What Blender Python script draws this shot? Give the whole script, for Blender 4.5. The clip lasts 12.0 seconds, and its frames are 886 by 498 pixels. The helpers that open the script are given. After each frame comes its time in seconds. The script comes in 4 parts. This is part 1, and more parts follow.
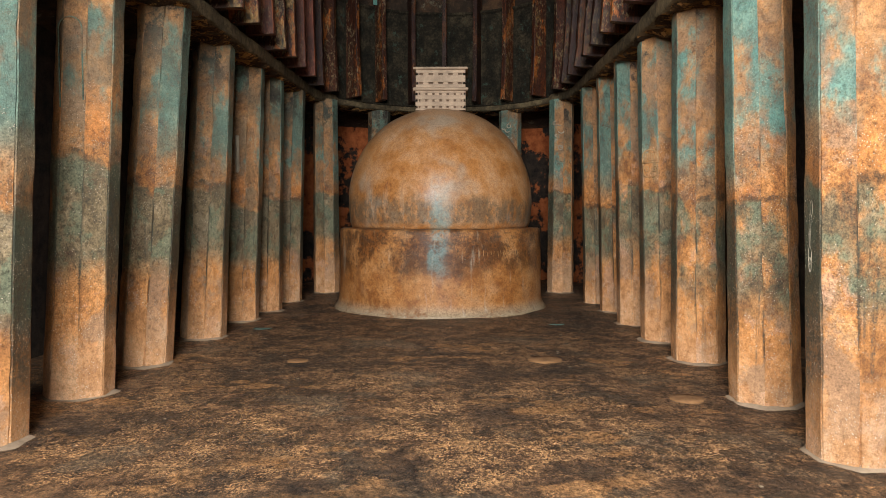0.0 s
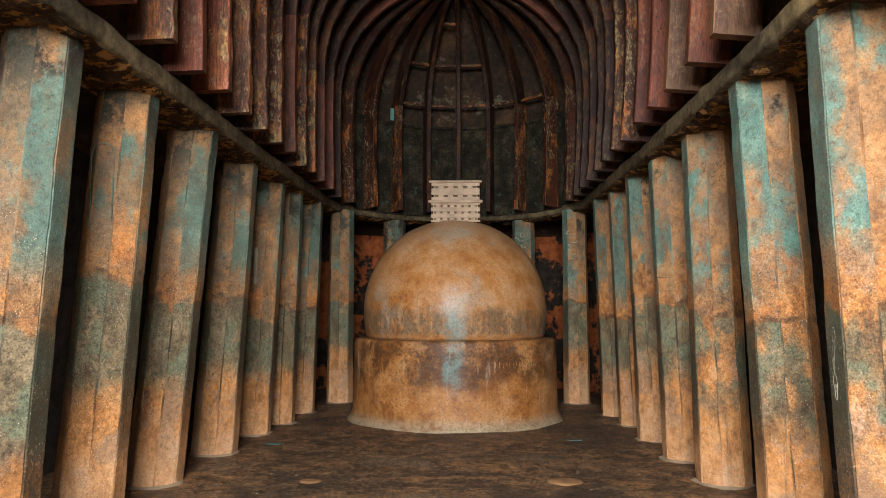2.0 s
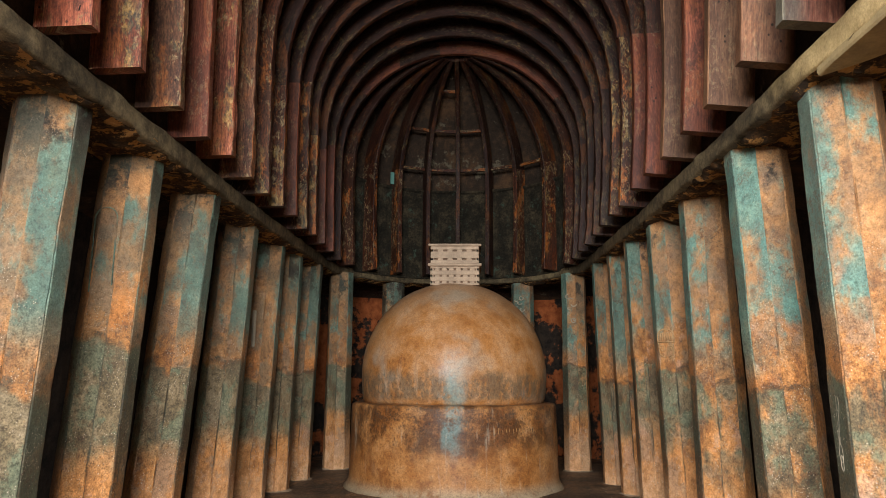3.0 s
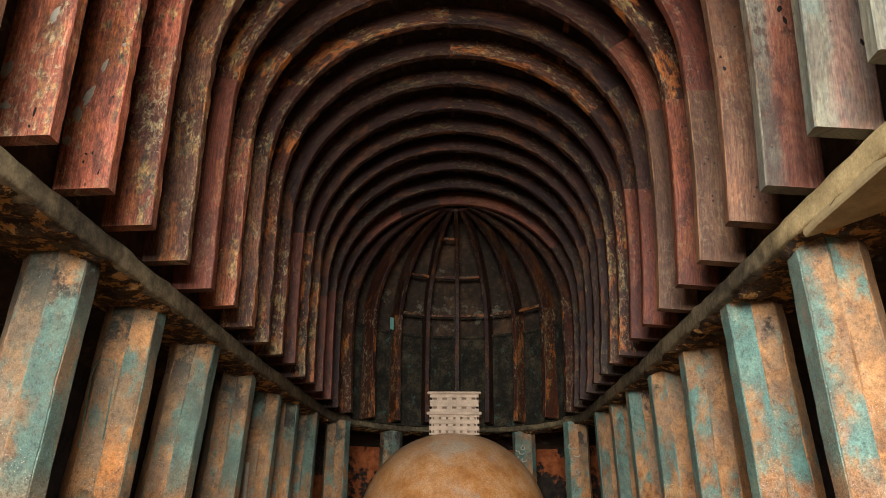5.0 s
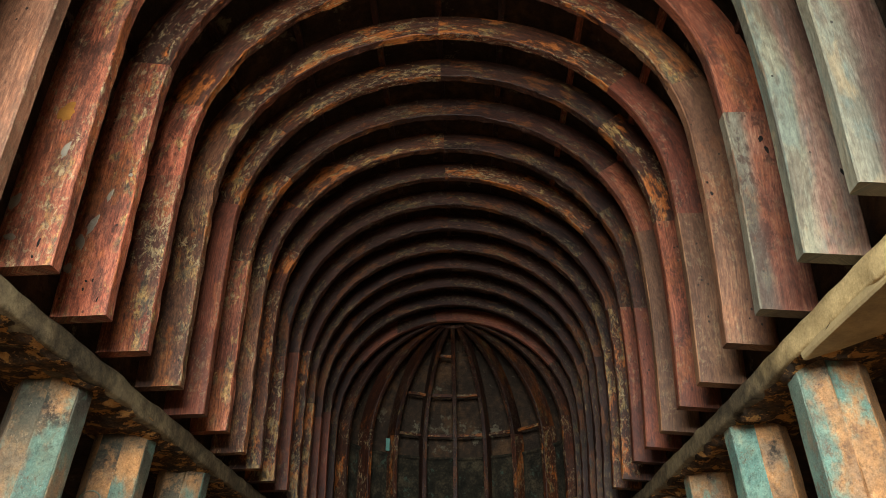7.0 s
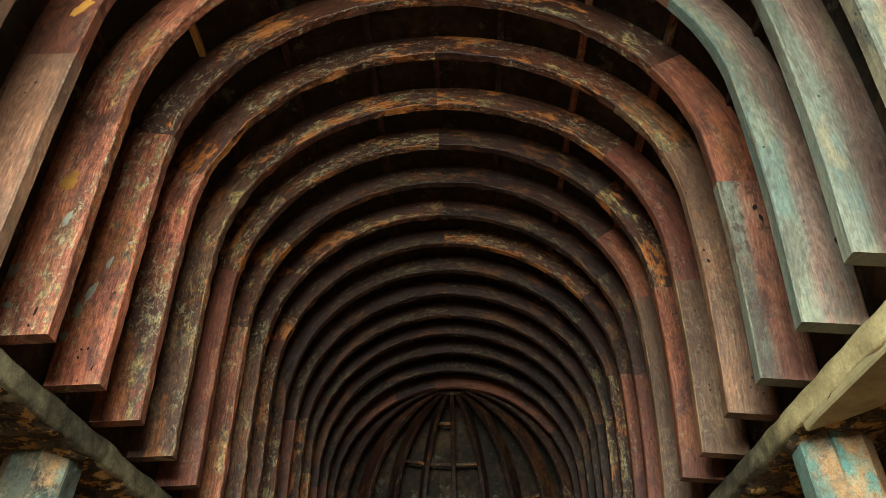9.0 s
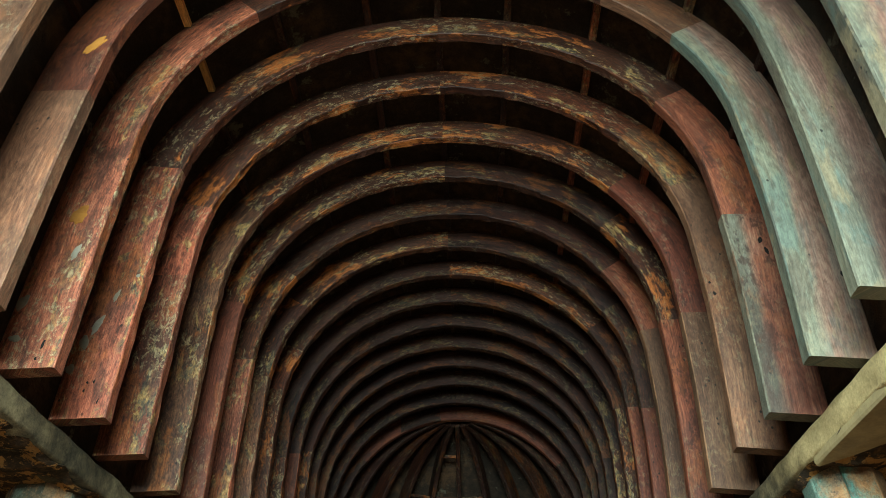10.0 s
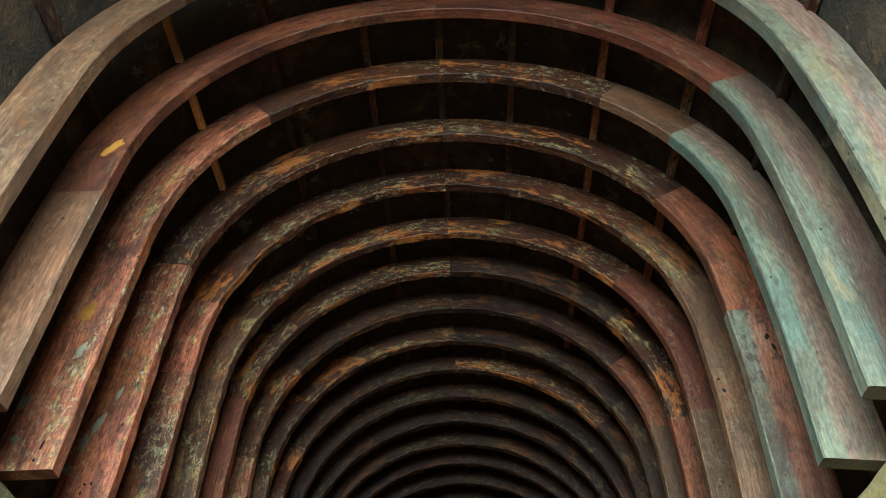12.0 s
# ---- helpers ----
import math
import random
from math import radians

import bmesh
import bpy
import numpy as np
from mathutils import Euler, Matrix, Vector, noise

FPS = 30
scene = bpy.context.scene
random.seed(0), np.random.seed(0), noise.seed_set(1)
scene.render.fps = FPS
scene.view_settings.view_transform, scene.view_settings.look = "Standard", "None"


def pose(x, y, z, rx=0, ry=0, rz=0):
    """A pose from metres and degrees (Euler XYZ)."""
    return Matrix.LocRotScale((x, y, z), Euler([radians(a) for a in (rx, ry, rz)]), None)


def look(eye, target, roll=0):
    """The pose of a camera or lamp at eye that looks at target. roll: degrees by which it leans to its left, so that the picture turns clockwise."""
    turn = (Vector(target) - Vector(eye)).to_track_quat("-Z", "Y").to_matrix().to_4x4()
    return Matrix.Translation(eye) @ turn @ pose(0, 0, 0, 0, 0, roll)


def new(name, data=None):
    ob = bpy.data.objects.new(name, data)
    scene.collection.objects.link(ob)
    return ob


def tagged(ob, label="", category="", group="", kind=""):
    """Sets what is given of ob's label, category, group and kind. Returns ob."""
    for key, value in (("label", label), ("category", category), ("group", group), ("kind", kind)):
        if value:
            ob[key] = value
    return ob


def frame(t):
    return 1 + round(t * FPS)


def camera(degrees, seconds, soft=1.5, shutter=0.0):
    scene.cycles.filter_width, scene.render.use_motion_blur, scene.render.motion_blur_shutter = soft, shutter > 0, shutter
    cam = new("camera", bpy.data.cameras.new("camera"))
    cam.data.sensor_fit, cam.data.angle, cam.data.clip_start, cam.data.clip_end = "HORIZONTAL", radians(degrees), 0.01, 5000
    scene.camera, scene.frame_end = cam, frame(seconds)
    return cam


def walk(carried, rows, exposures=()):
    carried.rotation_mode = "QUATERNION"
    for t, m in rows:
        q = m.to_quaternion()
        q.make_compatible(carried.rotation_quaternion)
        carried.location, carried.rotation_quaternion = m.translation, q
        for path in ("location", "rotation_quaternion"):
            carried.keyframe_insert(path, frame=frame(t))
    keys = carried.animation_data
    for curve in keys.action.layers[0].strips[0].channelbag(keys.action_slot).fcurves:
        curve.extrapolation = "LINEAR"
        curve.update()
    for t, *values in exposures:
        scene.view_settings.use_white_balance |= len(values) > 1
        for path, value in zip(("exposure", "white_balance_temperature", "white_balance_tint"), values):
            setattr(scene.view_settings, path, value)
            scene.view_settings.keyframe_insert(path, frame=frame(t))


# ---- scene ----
cam = camera(63.5, 12.0, soft=0.5)
PATH = [
    (0, (0.316, 0.052, 1.39), (0.275, 2.049, 1.293), 0.0),
    (0.5, (0.298, 0.053, 1.438), (0.243, 2.052, 1.405), -0.1),
    (1, (0.27, 0.037, 1.473), (0.206, 2.036, 1.508), -0.1),
    (1.5, (0.272, 0.03, 1.502), (0.199, 2.026, 1.611), -0.1),
    (2, (0.276, 0.024, 1.529), (0.201, 2.015, 1.713), 0.1),
    (2.5, (0.268, 0.017, 1.539), (0.197, 1.998, 1.805), 0.3),
    (4.5, (0.267, -0.035, 1.621), (0.197, 1.861, 2.255), 0.5),
    (5, (0.267, -0.057, 1.631), (0.199, 1.804, 2.361), 0.5),
    (5.5, (0.261, -0.077, 1.64), (0.197, 1.745, 2.461), 0.4),
    (6, (0.272, -0.086, 1.657), (0.209, 1.699, 2.557), 0.3),
    (6.5, (0.266, -0.099, 1.676), (0.207, 1.653, 2.638), 0.2),
    (7, (0.263, -0.106, 1.686), (0.209, 1.617, 2.699), 0.0),
    (9, (0.275, -0.129, 1.703), (0.225, 1.498, 2.865), 0.0),
    (9.5, (0.267, -0.139, 1.701), (0.214, 1.464, 2.897), 0.1),
    (10, (0.273, -0.151, 1.707), (0.21, 1.425, 2.937), 0.3),
    (10.5, (0.267, -0.153, 1.71), (0.199, 1.389, 2.981), 0.3),
    (11, (0.284, -0.169, 1.702), (0.208, 1.332, 3.021), 0.4),
    (11.5, (0.284, -0.181, 1.708), (0.207, 1.275, 3.077), 0.5),
    (12, (0.28, -0.193, 1.718), (0.206, 1.214, 3.138), 0.7),
]
walk(cam, [(t, look(eye, target, roll)) for t, eye, target, roll in PATH],
     [(0.0, 0.0, 6450, 8.0), (5.0, 0.0, 6450, 8.0), (7.0, 0.0, 6450, 1.0), (9.0, 0.03, 5850, -17.0), (12.0, -0.04, 5150, -24.0)])

# ---------- light ----------
AX, CY = 0.06, 11.9          # the hall's axis, and the centre of the apse
FRONT = -3.2                 # the open front of the hall
world = bpy.data.worlds.new("sky")
scene.world = world
world.use_nodes = True
wn = world.node_tree.nodes
sky = wn.new("ShaderNodeTexSky")
sky.sky_type, sky.sun_disc = "NISHITA", False
sky.sun_elevation, sky.sun_rotation = radians(62), radians(200)
world.node_tree.links.new(sky.outputs[0], wn["Background"].inputs[0])
wn["Background"].inputs[1].default_value = 0.14

sun = new("sun", bpy.data.lights.new("sun", "SUN"))
sun.data.energy, sun.data.angle, sun.data.color = 4.5, radians(2), (1.0, 0.95, 0.88)
sun.matrix_world = look((1.2, -14.0, 26.0), (0, 0, 0))

door_light = new("front_daylight", bpy.data.lights.new("front_daylight", "AREA"))
door_light.data.shape, door_light.data.size, door_light.data.size_y = "RECTANGLE", 3.0, 2.6
door_light.data.energy, door_light.data.color, door_light.data.spread = 720.0, (0.98, 0.985, 1.0), radians(110)
door_light.matrix_world = look((AX - 0.3, FRONT + 0.4, 4.2), (AX + 0.6, 8.0, 0.6))


# ---------- materials ----------
class Mat:
    """A node material with short ways to noise, ramps and mixes."""

    def __init__(self, name, rough=0.8, coord="Object", spec=0.4):
        self.m = bpy.data.materials.new(name)
        self.m.use_nodes = True
        self.t = self.m.node_tree
        self.n, self.b = self.t.nodes, self.t.nodes["Principled BSDF"]
        self.b.inputs["Roughness"].default_value = rough
        self.b.inputs["Specular IOR Level"].default_value = spec
        self.co = self.n.new("ShaderNodeTexCoord").outputs[coord]
        self.rnd = self.n.new("ShaderNodeObjectInfo").outputs["Random"]
        off = self.n.new("ShaderNodeVectorMath")
        off.operation = "MULTIPLY_ADD"
        self.put(off.inputs[0], self.rnd)
        off.inputs[1].default_value = (17.0, 31.0, 23.0)
        self.put(off.inputs[2], self.co)
        self.at = off.outputs[0]

    def put(self, socket, value):
        if isinstance(value, bpy.types.NodeSocket):
            self.t.links.new(value, socket)
        else:
            socket.default_value = value if not isinstance(value, tuple) or len(value) == 4 or socket.type == "VECTOR" else (*value, 1)

    def scaled(self, scale, own=True):
        mp = self.n.new("ShaderNodeMapping")
        self.put(mp.inputs[0], self.at if own else self.co)
        mp.inputs["Scale"].default_value = scale
        return mp.outputs[0]

    def noise(self, scale=1.0, detail=6, rough=0.6, stretch=(1, 1, 1), twist=0.0, own=True):
        x = self.n.new("ShaderNodeTexNoise")
        self.put(x.inputs["Vector"], self.scaled(stretch, own))
        for key, v in (("Scale", scale), ("Detail", detail), ("Roughness", rough), ("Distortion", twist)):
            x.inputs[key].default_value = v
        return x.outputs["Fac"]

    def cells(self, scale, stretch=(1, 1, 1), what="Distance", feature="F1"):
        x = self.n.new("ShaderNodeTexVoronoi")
        x.feature = feature
        self.put(x.inputs["Vector"], self.scaled(stretch))
        x.inputs["Scale"].default_value = scale
        return x.outputs[what]

    def band(self, value, lo, hi, a=0.0, b=1.0):
        x = self.n.new("ShaderNodeMapRange")
        x.interpolation_type = "SMOOTHSTEP"
        self.put(x.inputs[0], value)
        for i, v in enumerate((lo, hi, a, b)):
            x.inputs[1 + i].default_value = v
        return x.outputs[0]

    def calc(self, op, a, b=0.0):
        x = self.n.new("ShaderNodeMath")
        x.operation = op
        self.put(x.inputs[0], a)
        self.put(x.inputs[1], b)
        return x.outputs[0]

    def mix(self, fac, a, b, mode="MIX"):
        x = self.n.new("ShaderNodeMix")
        x.data_type, x.blend_type = "RGBA", mode
        self.put(x.inputs[0], fac)
        self.put(x.inputs[6], a)
        self.put(x.inputs[7], b)
        return x.outputs[2]

    def ramp(self, value, *stops):
        x = self.n.new("ShaderNodeValToRGB")
        e = x.color_ramp.elements
        while len(e) < len(stops):
            e.new(0.5)
        for s, (p, c) in zip(e, stops):
            s.position, s.color = p, (*c, 1)
        self.put(x.inputs[0], value)
        return x.outputs[0]

    def height(self):
        x = self.n.new("ShaderNodeSeparateXYZ")
        self.put(x.inputs[0], self.n.new("ShaderNodeNewGeometry").outputs["Position"])
        return x.outputs

    def done(self, colour, bump=None, strength=0.4, distance=0.01, rough=None):
        self.put(self.b.inputs["Base Color"], colour)
        if rough is not None:
            self.put(self.b.inputs["Roughness"], rough)
        if bump is not None:
            x = self.n.new("ShaderNodeBump")
            x.inputs["Strength"].default_value, x.inputs["Distance"].default_value = strength, distance
            self.put(x.inputs["Height"], bump)
            self.put(self.b.inputs["Normal"], x.outputs[0])
        return self.m


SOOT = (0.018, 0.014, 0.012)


def stone_pillar():
    k = Mat("orange_teal_stone", 0.62, spec=0.25)
    z, x = k.height()[2], k.height()[0]
    facet, arris = k.n.new("ShaderNodeAttribute"), k.n.new("ShaderNodeAttribute")
    facet.attribute_name, arris.attribute_name = "facet", "arris"
    fac, edge = facet.outputs["Fac"], arris.outputs["Fac"]
    away = k.calc("ABSOLUTE", k.calc("SUBTRACT", k.calc("MODULO", k.calc("ADD", fac, 4.0), 8.0), 4.0))   # 0: the side to the nave
    wob = k.calc("MULTIPLY", k.calc("SUBTRACT", k.noise(1.7, 4), 0.5), 0.7)
    zz = k.calc("ADD", k.calc("ADD", z, wob), k.calc("MULTIPLY", k.calc("SUBTRACT", k.rnd, 0.5), 0.5))
    slide = k.n.new("ShaderNodeVectorMath")
    slide.operation = "MULTIPLY_ADD"
    k.put(slide.inputs[0], fac)
    slide.inputs[1].default_value = (0.31, 0.27, 0.10)
    k.put(slide.inputs[2], k.at)
    k.at = slide.outputs[0]
    big = k.noise(2.1, 6, 0.65, (1, 1, 0.6))
    mid = k.noise(5.5, 9, 0.76, (1, 1, 0.7))
    fine = k.noise(85.0, 5, 0.85)
    grit = k.noise(26.0, 9, 0.86)
    col = k.ramp(mid, (0.34, (0.20, 0.078, 0.028)), (0.45, (0.41, 0.17, 0.052)), (0.54, (0.60, 0.26, 0.082)), (0.66, (0.60, 0.325, 0.145)))
    # faded, rosy and bright orange areas, with ragged borders
    faded = k.band(k.calc("ADD", k.noise(1.5, 7, 0.7), k.calc("MULTIPLY", k.calc("SUBTRACT", grit, 0.5), 0.16)), 0.51, 0.57)
    col = k.mix(k.calc("MULTIPLY", faded, 0.65), col, (0.31, 0.20, 0.125))
    rosy = k.band(k.noise(2.6, 8, 0.75), 0.555, 0.60)
    col = k.mix(k.calc("MULTIPLY", rosy, 0.6), col, (0.56, 0.32, 0.20))
    vivid = k.calc("MULTIPLY", k.band(k.noise(2.0, 8, 0.72, (1, 1, 0.7)), 0.49, 0.57), k.calc("MULTIPLY", k.band(zz, 1.4, 1.75), k.band(zz, 2.5, 2.1)))
    col = k.mix(k.calc("MULTIPLY", vivid, 0.8), col, k.ramp(mid, (0.38, (0.40, 0.14, 0.035)), (0.55, (0.66, 0.25, 0.065))))
    dull = k.calc("MULTIPLY", k.band(zz, 1.9, 2.5), k.band(mid, 0.30, 0.60, 0.7, 0.35))
    col = k.mix(dull, col, k.ramp(mid, (0.36, (0.22, 0.115, 0.055)), (0.62, (0.44, 0.255, 0.115))))
    blotch = k.calc("MULTIPLY", k.band(k.calc("ADD", k.noise(3.1, 4, 0.5), k.calc("MULTIPLY", k.calc("SUBTRACT", grit, 0.5), 0.12)), 0.60, 0.66), k.band(zz, 1.3, 1.6))
    col = k.mix(k.calc("MULTIPLY", blotch, 0.6), col, (0.20, 0.155, 0.10))
    # the damp belt below shoulder height, with its dark upper line
    belt = k.calc("MULTIPLY", k.band(zz, 0.72, 1.05), k.band(zz, 1.72, 1.66))
    olive = k.ramp(mid, (0.34, (0.055, 0.052, 0.034)), (0.48, (0.17, 0.135, 0.075)), (0.66, (0.33, 0.26, 0.16)))
    olive = k.mix(k.calc("MULTIPLY", k.band(k.noise(2.6, 6, 0.7), 0.48, 0.55), 0.65), olive, (0.125, 0.18, 0.115))
    # the belt is stronger on the left, partly painting that row's dimmer light
    belt_amount = k.calc("SUBTRACT", k.calc("ADD", big, k.band(x, -0.6, 0.6, 0.17, 0.06)), k.calc("MULTIPLY", away, 0.03))
    col = k.mix(k.calc("MULTIPLY", k.calc("MULTIPLY", belt, k.band(belt_amount, 0.42, 0.53)), 0.92), col, olive)
    line = k.calc("MULTIPLY", k.band(zz, 1.655, 1.70), k.band(zz, 1.77, 1.73))
    col = k.mix(k.calc("MULTIPLY", k.calc("MULTIPLY", line, k.calc("MULTIPLY", k.band(grit, 0.40, 0.52), k.band(k.noise(2.4, 3), 0.44, 0.54))), 0.85), col, (0.04, 0.03, 0.02))
    # teal patches in the upper third, most on the sides towards the nave
    left = k.calc("SUBTRACT", k.calc("ADD", big, k.band(x, -0.5, 0.5, 0.105, 0.115)), k.calc("MULTIPLY", away, 0.072))
    left = k.calc("ADD", left, k.calc("MULTIPLY", k.calc("SUBTRACT", mid, 0.5), 0.28))
    top = k.calc("MULTIPLY", k.band(zz, 1.75, 2.2), k.band(left, 0.475, 0.585))
    teal = k.ramp(mid, (0.32, (0.035, 0.10, 0.095)), (0.48, (0.058, 0.245, 0.215)), (0.58, (0.10, 0.30, 0.25)), (0.70, (0.27, 0.35, 0.24)))
    col = k.mix(k.calc("MULTIPLY", top, 0.80), col, teal)
    # black-green growth on the nave side and along the arrises
    damp = k.calc("MULTIPLY", k.band(zz, 0.30, 0.7), k.band(zz, 1.95, 1.5))
    growth = k.calc("MULTIPLY", damp, k.band(away, 0.9, 0.2))
    col = k.mix(k.calc("MULTIPLY", k.calc("MULTIPLY", growth, k.band(grit, 0.38, 0.55)), 0.85), col, (0.038, 0.042, 0.03))
    seam = k.calc("MULTIPLY", k.band(k.calc("ADD", edge, k.calc("MULTIPLY", k.calc("SUBTRACT", grit, 0.5), 2.4)), 0.62, 0.92), k.band(k.noise(2.2, 4), 0.44, 0.54))
    col = k.mix(k.calc("MULTIPLY", k.calc("MULTIPLY", seam, damp), 0.85), col, (0.035, 0.038, 0.028))
    rust = k.calc("MULTIPLY", k.band(grit, 0.50, 0.55), k.calc("MULTIPLY", k.band(zz, 0.3, 1.1), k.band(k.noise(1.9, 5, 0.7), 0.50, 0.58)))
    col = k.mix(k.calc("MULTIPLY", rust, 0.8), col, (0.085, 0.042, 0.022))
    streak = k.calc("MULTIPLY", k.band(k.noise(11.0, 5, 0.6, (1, 1, 0.06)), 0.60, 0.68), k.calc("MULTIPLY", k.band(zz, 1.9, 1.4), k.band(grit, 0.42, 0.55)))
    col = k.mix(k.calc("MULTIPLY", streak, 0.75), col, (0.05, 0.055, 0.045))
    # soot on the shaft heads, weighted left to paint that row's dimmer light
    left_weight = k.calc("MULTIPLY", k.band(x, 0.6, -0.6), 0.10)
    soot = k.calc("MULTIPLY", k.band(z, 2.55, 3.12), k.band(k.calc("ADD", left_weight, k.noise(2.6, 7, 0.75)), 0.55, 0.66))
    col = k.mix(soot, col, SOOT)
    # darkens the over-lit upper shafts unevenly: dimmer light put into the colour
    upper_dim = k.calc("MULTIPLY", k.band(zz, 1.6, 2.5), k.band(k.noise(1.8, 7, 0.7), 0.40, 0.60, 0.05, 0.34))
    col = k.mix(upper_dim, col, (0.17, 0.13, 0.09))
    # greenish darkening, stronger on the left row, painted for its weaker light
    left_dim = k.calc("MULTIPLY", k.band(k.calc("ADD", k.noise(1.6, 7, 0.7), k.band(x, 0.5, -0.5, 0.0, 0.10)), 0.50, 0.62), k.band(zz, 1.3, 2.0))
    col = k.mix(k.calc("MULTIPLY", left_dim, 0.42), col, (0.105, 0.11, 0.075))
    spots = k.calc("MULTIPLY", k.band(k.calc("ADD", k.cells(36.0), k.calc("MULTIPLY", k.calc("SUBTRACT", grit, 0.5), 0.9)), 0.14, 0.10), k.band(k.noise(2.6, 6, 0.75), 0.49, 0.57))
    small = k.calc("MULTIPLY", k.band(k.calc("ADD", k.cells(62.0), k.calc("MULTIPLY", k.calc("SUBTRACT", grit, 0.5), 0.8)), 0.20, 0.15), k.calc("MULTIPLY", k.band(k.noise(4.0, 6, 0.75), 0.48, 0.56), k.band(z, 2.7, 1.6, 0.25, 1.0)))
    chips = k.calc("MAXIMUM", k.calc("MULTIPLY", spots, k.band(z, 2.6, 0.5)), small)
    dust = k.calc("MULTIPLY", k.band(zz, 0.75, -0.10), k.band(grit, 0.36, 0.54, 0.45, 0.85))
    col = k.mix(dust, col, k.ramp(mid, (0.38, (0.56, 0.28, 0.115)), (0.60, (0.70, 0.43, 0.25))))
    col = k.mix(k.calc("MULTIPLY", chips, 0.9), col, (0.78, 0.64, 0.48))
    pitted = k.calc("MULTIPLY", k.band(z, 1.5, 2.4, 1.0, 0.6), k.band(z, 0.1, 1.1, 0.45, 1.0))
    col = k.mix(pitted, col, k.ramp(fine, (0.36, (0.36, 0.36, 0.36)), (0.52, (1.0, 1.0, 1.0)), (0.64, (1.25, 1.25, 1.25))), "MULTIPLY")
    col = k.mix(pitted, col, k.ramp(grit, (0.38, (0.36, 0.34, 0.32)), (0.50, (1, 1, 1)), (0.62, (1.35, 1.32, 1.28))), "MULTIPLY")
    relief = k.calc("ADD", k.calc("MULTIPLY", mid, 0.6), k.calc("ADD", k.calc("MULTIPLY", fine, 0.3), k.calc("MULTIPLY", grit, 0.55)))
    relief = k.calc("SUBTRACT", relief, k.calc("MULTIPLY", chips, 0.25))
    return k.done(col, relief, 0.75, 0.015, k.band(mid, 0.3, 0.7, 0.5, 0.75))


def stupa_stone(name, drum):
    k = Mat(name, 0.5, spec=0.3)
    z = k.height()[2]
    zz = k.calc("ADD", z, k.calc("MULTIPLY", k.calc("SUBTRACT", k.noise(2.5, 5), 0.5), 0.5))
    mid, fine = k.noise(3.2, 7, 0.68), k.noise(60.0, 4, 0.7)
    col = k.ramp(mid, (0.30, (0.30, 0.105, 0.028)), (0.43, (0.44, 0.185, 0.055)), (0.56, (0.50, 0.25, 0.105)), (0.74, (0.54, 0.33, 0.19)))
    if drum:
        col = k.ramp(mid, (0.30, (0.21, 0.07, 0.017)), (0.43, (0.35, 0.135, 0.036)), (0.56, (0.46, 0.205, 0.066)), (0.74, (0.50, 0.28, 0.13)))
        dark = k.calc("MULTIPLY", k.band(zz, 0.42, 0.75), k.band(k.noise(1.7, 8, 0.75), 0.42, 0.55))
        col = k.mix(k.calc("MULTIPLY", dark, 0.88), col, (0.085, 0.033, 0.011))
        col = k.mix(k.band(z, 0.2, 0.0), col, (0.38, 0.28, 0.17))
    else:
        grey = k.calc("MULTIPLY", k.calc("MULTIPLY", k.band(zz, 1.68, 1.52), k.band(z, 1.22, 1.30)), k.band(k.noise(9.0, 8, 0.8, (1, 1, 0.5)), 0.40, 0.54))
        col = k.mix(k.calc("MULTIPLY", grey, 0.7), col, (0.12, 0.10, 0.068))
        col = k.mix(k.calc("MULTIPLY", k.band(zz, 2.3, 2.9), 0.55), col, (0.38, 0.25, 0.15))
    rusty = k.calc("MULTIPLY", k.band(k.noise(2.2, 7, 0.75), 0.50, 0.60), k.band(k.noise(13.0, 8, 0.8), 0.42, 0.56))
    col = k.mix(k.calc("MULTIPLY", rusty, 0.75 if drum else 0.5), col, (0.19, 0.065, 0.018) if drum else (0.26, 0.095, 0.028))
    soil = k.calc("MULTIPLY", k.band(k.noise(18.0, 8, 0.82), 0.50, 0.58), k.band(zz, 2.1, 1.35) if not drum else k.band(zz, 0.5, 1.0))
    col = k.mix(k.calc("MULTIPLY", soil, 0.65 if drum else 0.4), col, (0.07, 0.045, 0.03))
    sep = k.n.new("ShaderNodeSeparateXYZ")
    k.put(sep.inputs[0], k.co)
    # teal strip painted down the front, copying a bluish reflection
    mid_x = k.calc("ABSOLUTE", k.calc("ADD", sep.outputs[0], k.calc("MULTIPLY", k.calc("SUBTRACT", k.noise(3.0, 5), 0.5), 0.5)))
    stain_or_sheen = k.calc("MULTIPLY", k.band(mid_x, 0.16, 0.03), k.calc("MULTIPLY", k.band(sep.outputs[1], 0.0, -0.6), k.band(zz, 2.0, 1.6) if not drum else k.band(z, 0.35, 0.8)))
    col = k.mix(k.calc("MULTIPLY", k.calc("MULTIPLY", stain_or_sheen, k.band(k.noise(7.0, 7, 0.75), 0.36, 0.56)), 0.55), col, (0.17, 0.31, 0.29))
    drip = k.calc("MULTIPLY", k.band(k.noise(9.0, 4, 0.6, (1, 1, 0.12)), 0.60, 0.72), k.band(zz, 1.9, 1.3))
    col = k.mix(k.calc("MULTIPLY", drip, 0.45), col, (0.50, 0.42, 0.31))
    wear = k.band(k.noise(1.4, 3), 0.52, 0.66)
    col = k.mix(k.calc("MULTIPLY", wear, 0.10 if drum else 0.35), col, (0.33, 0.36, 0.31))
    spots = k.calc("MULTIPLY", k.band(k.cells(40.0), 0.14, 0.06), k.band(k.noise(3.5, 3), 0.5, 0.62))
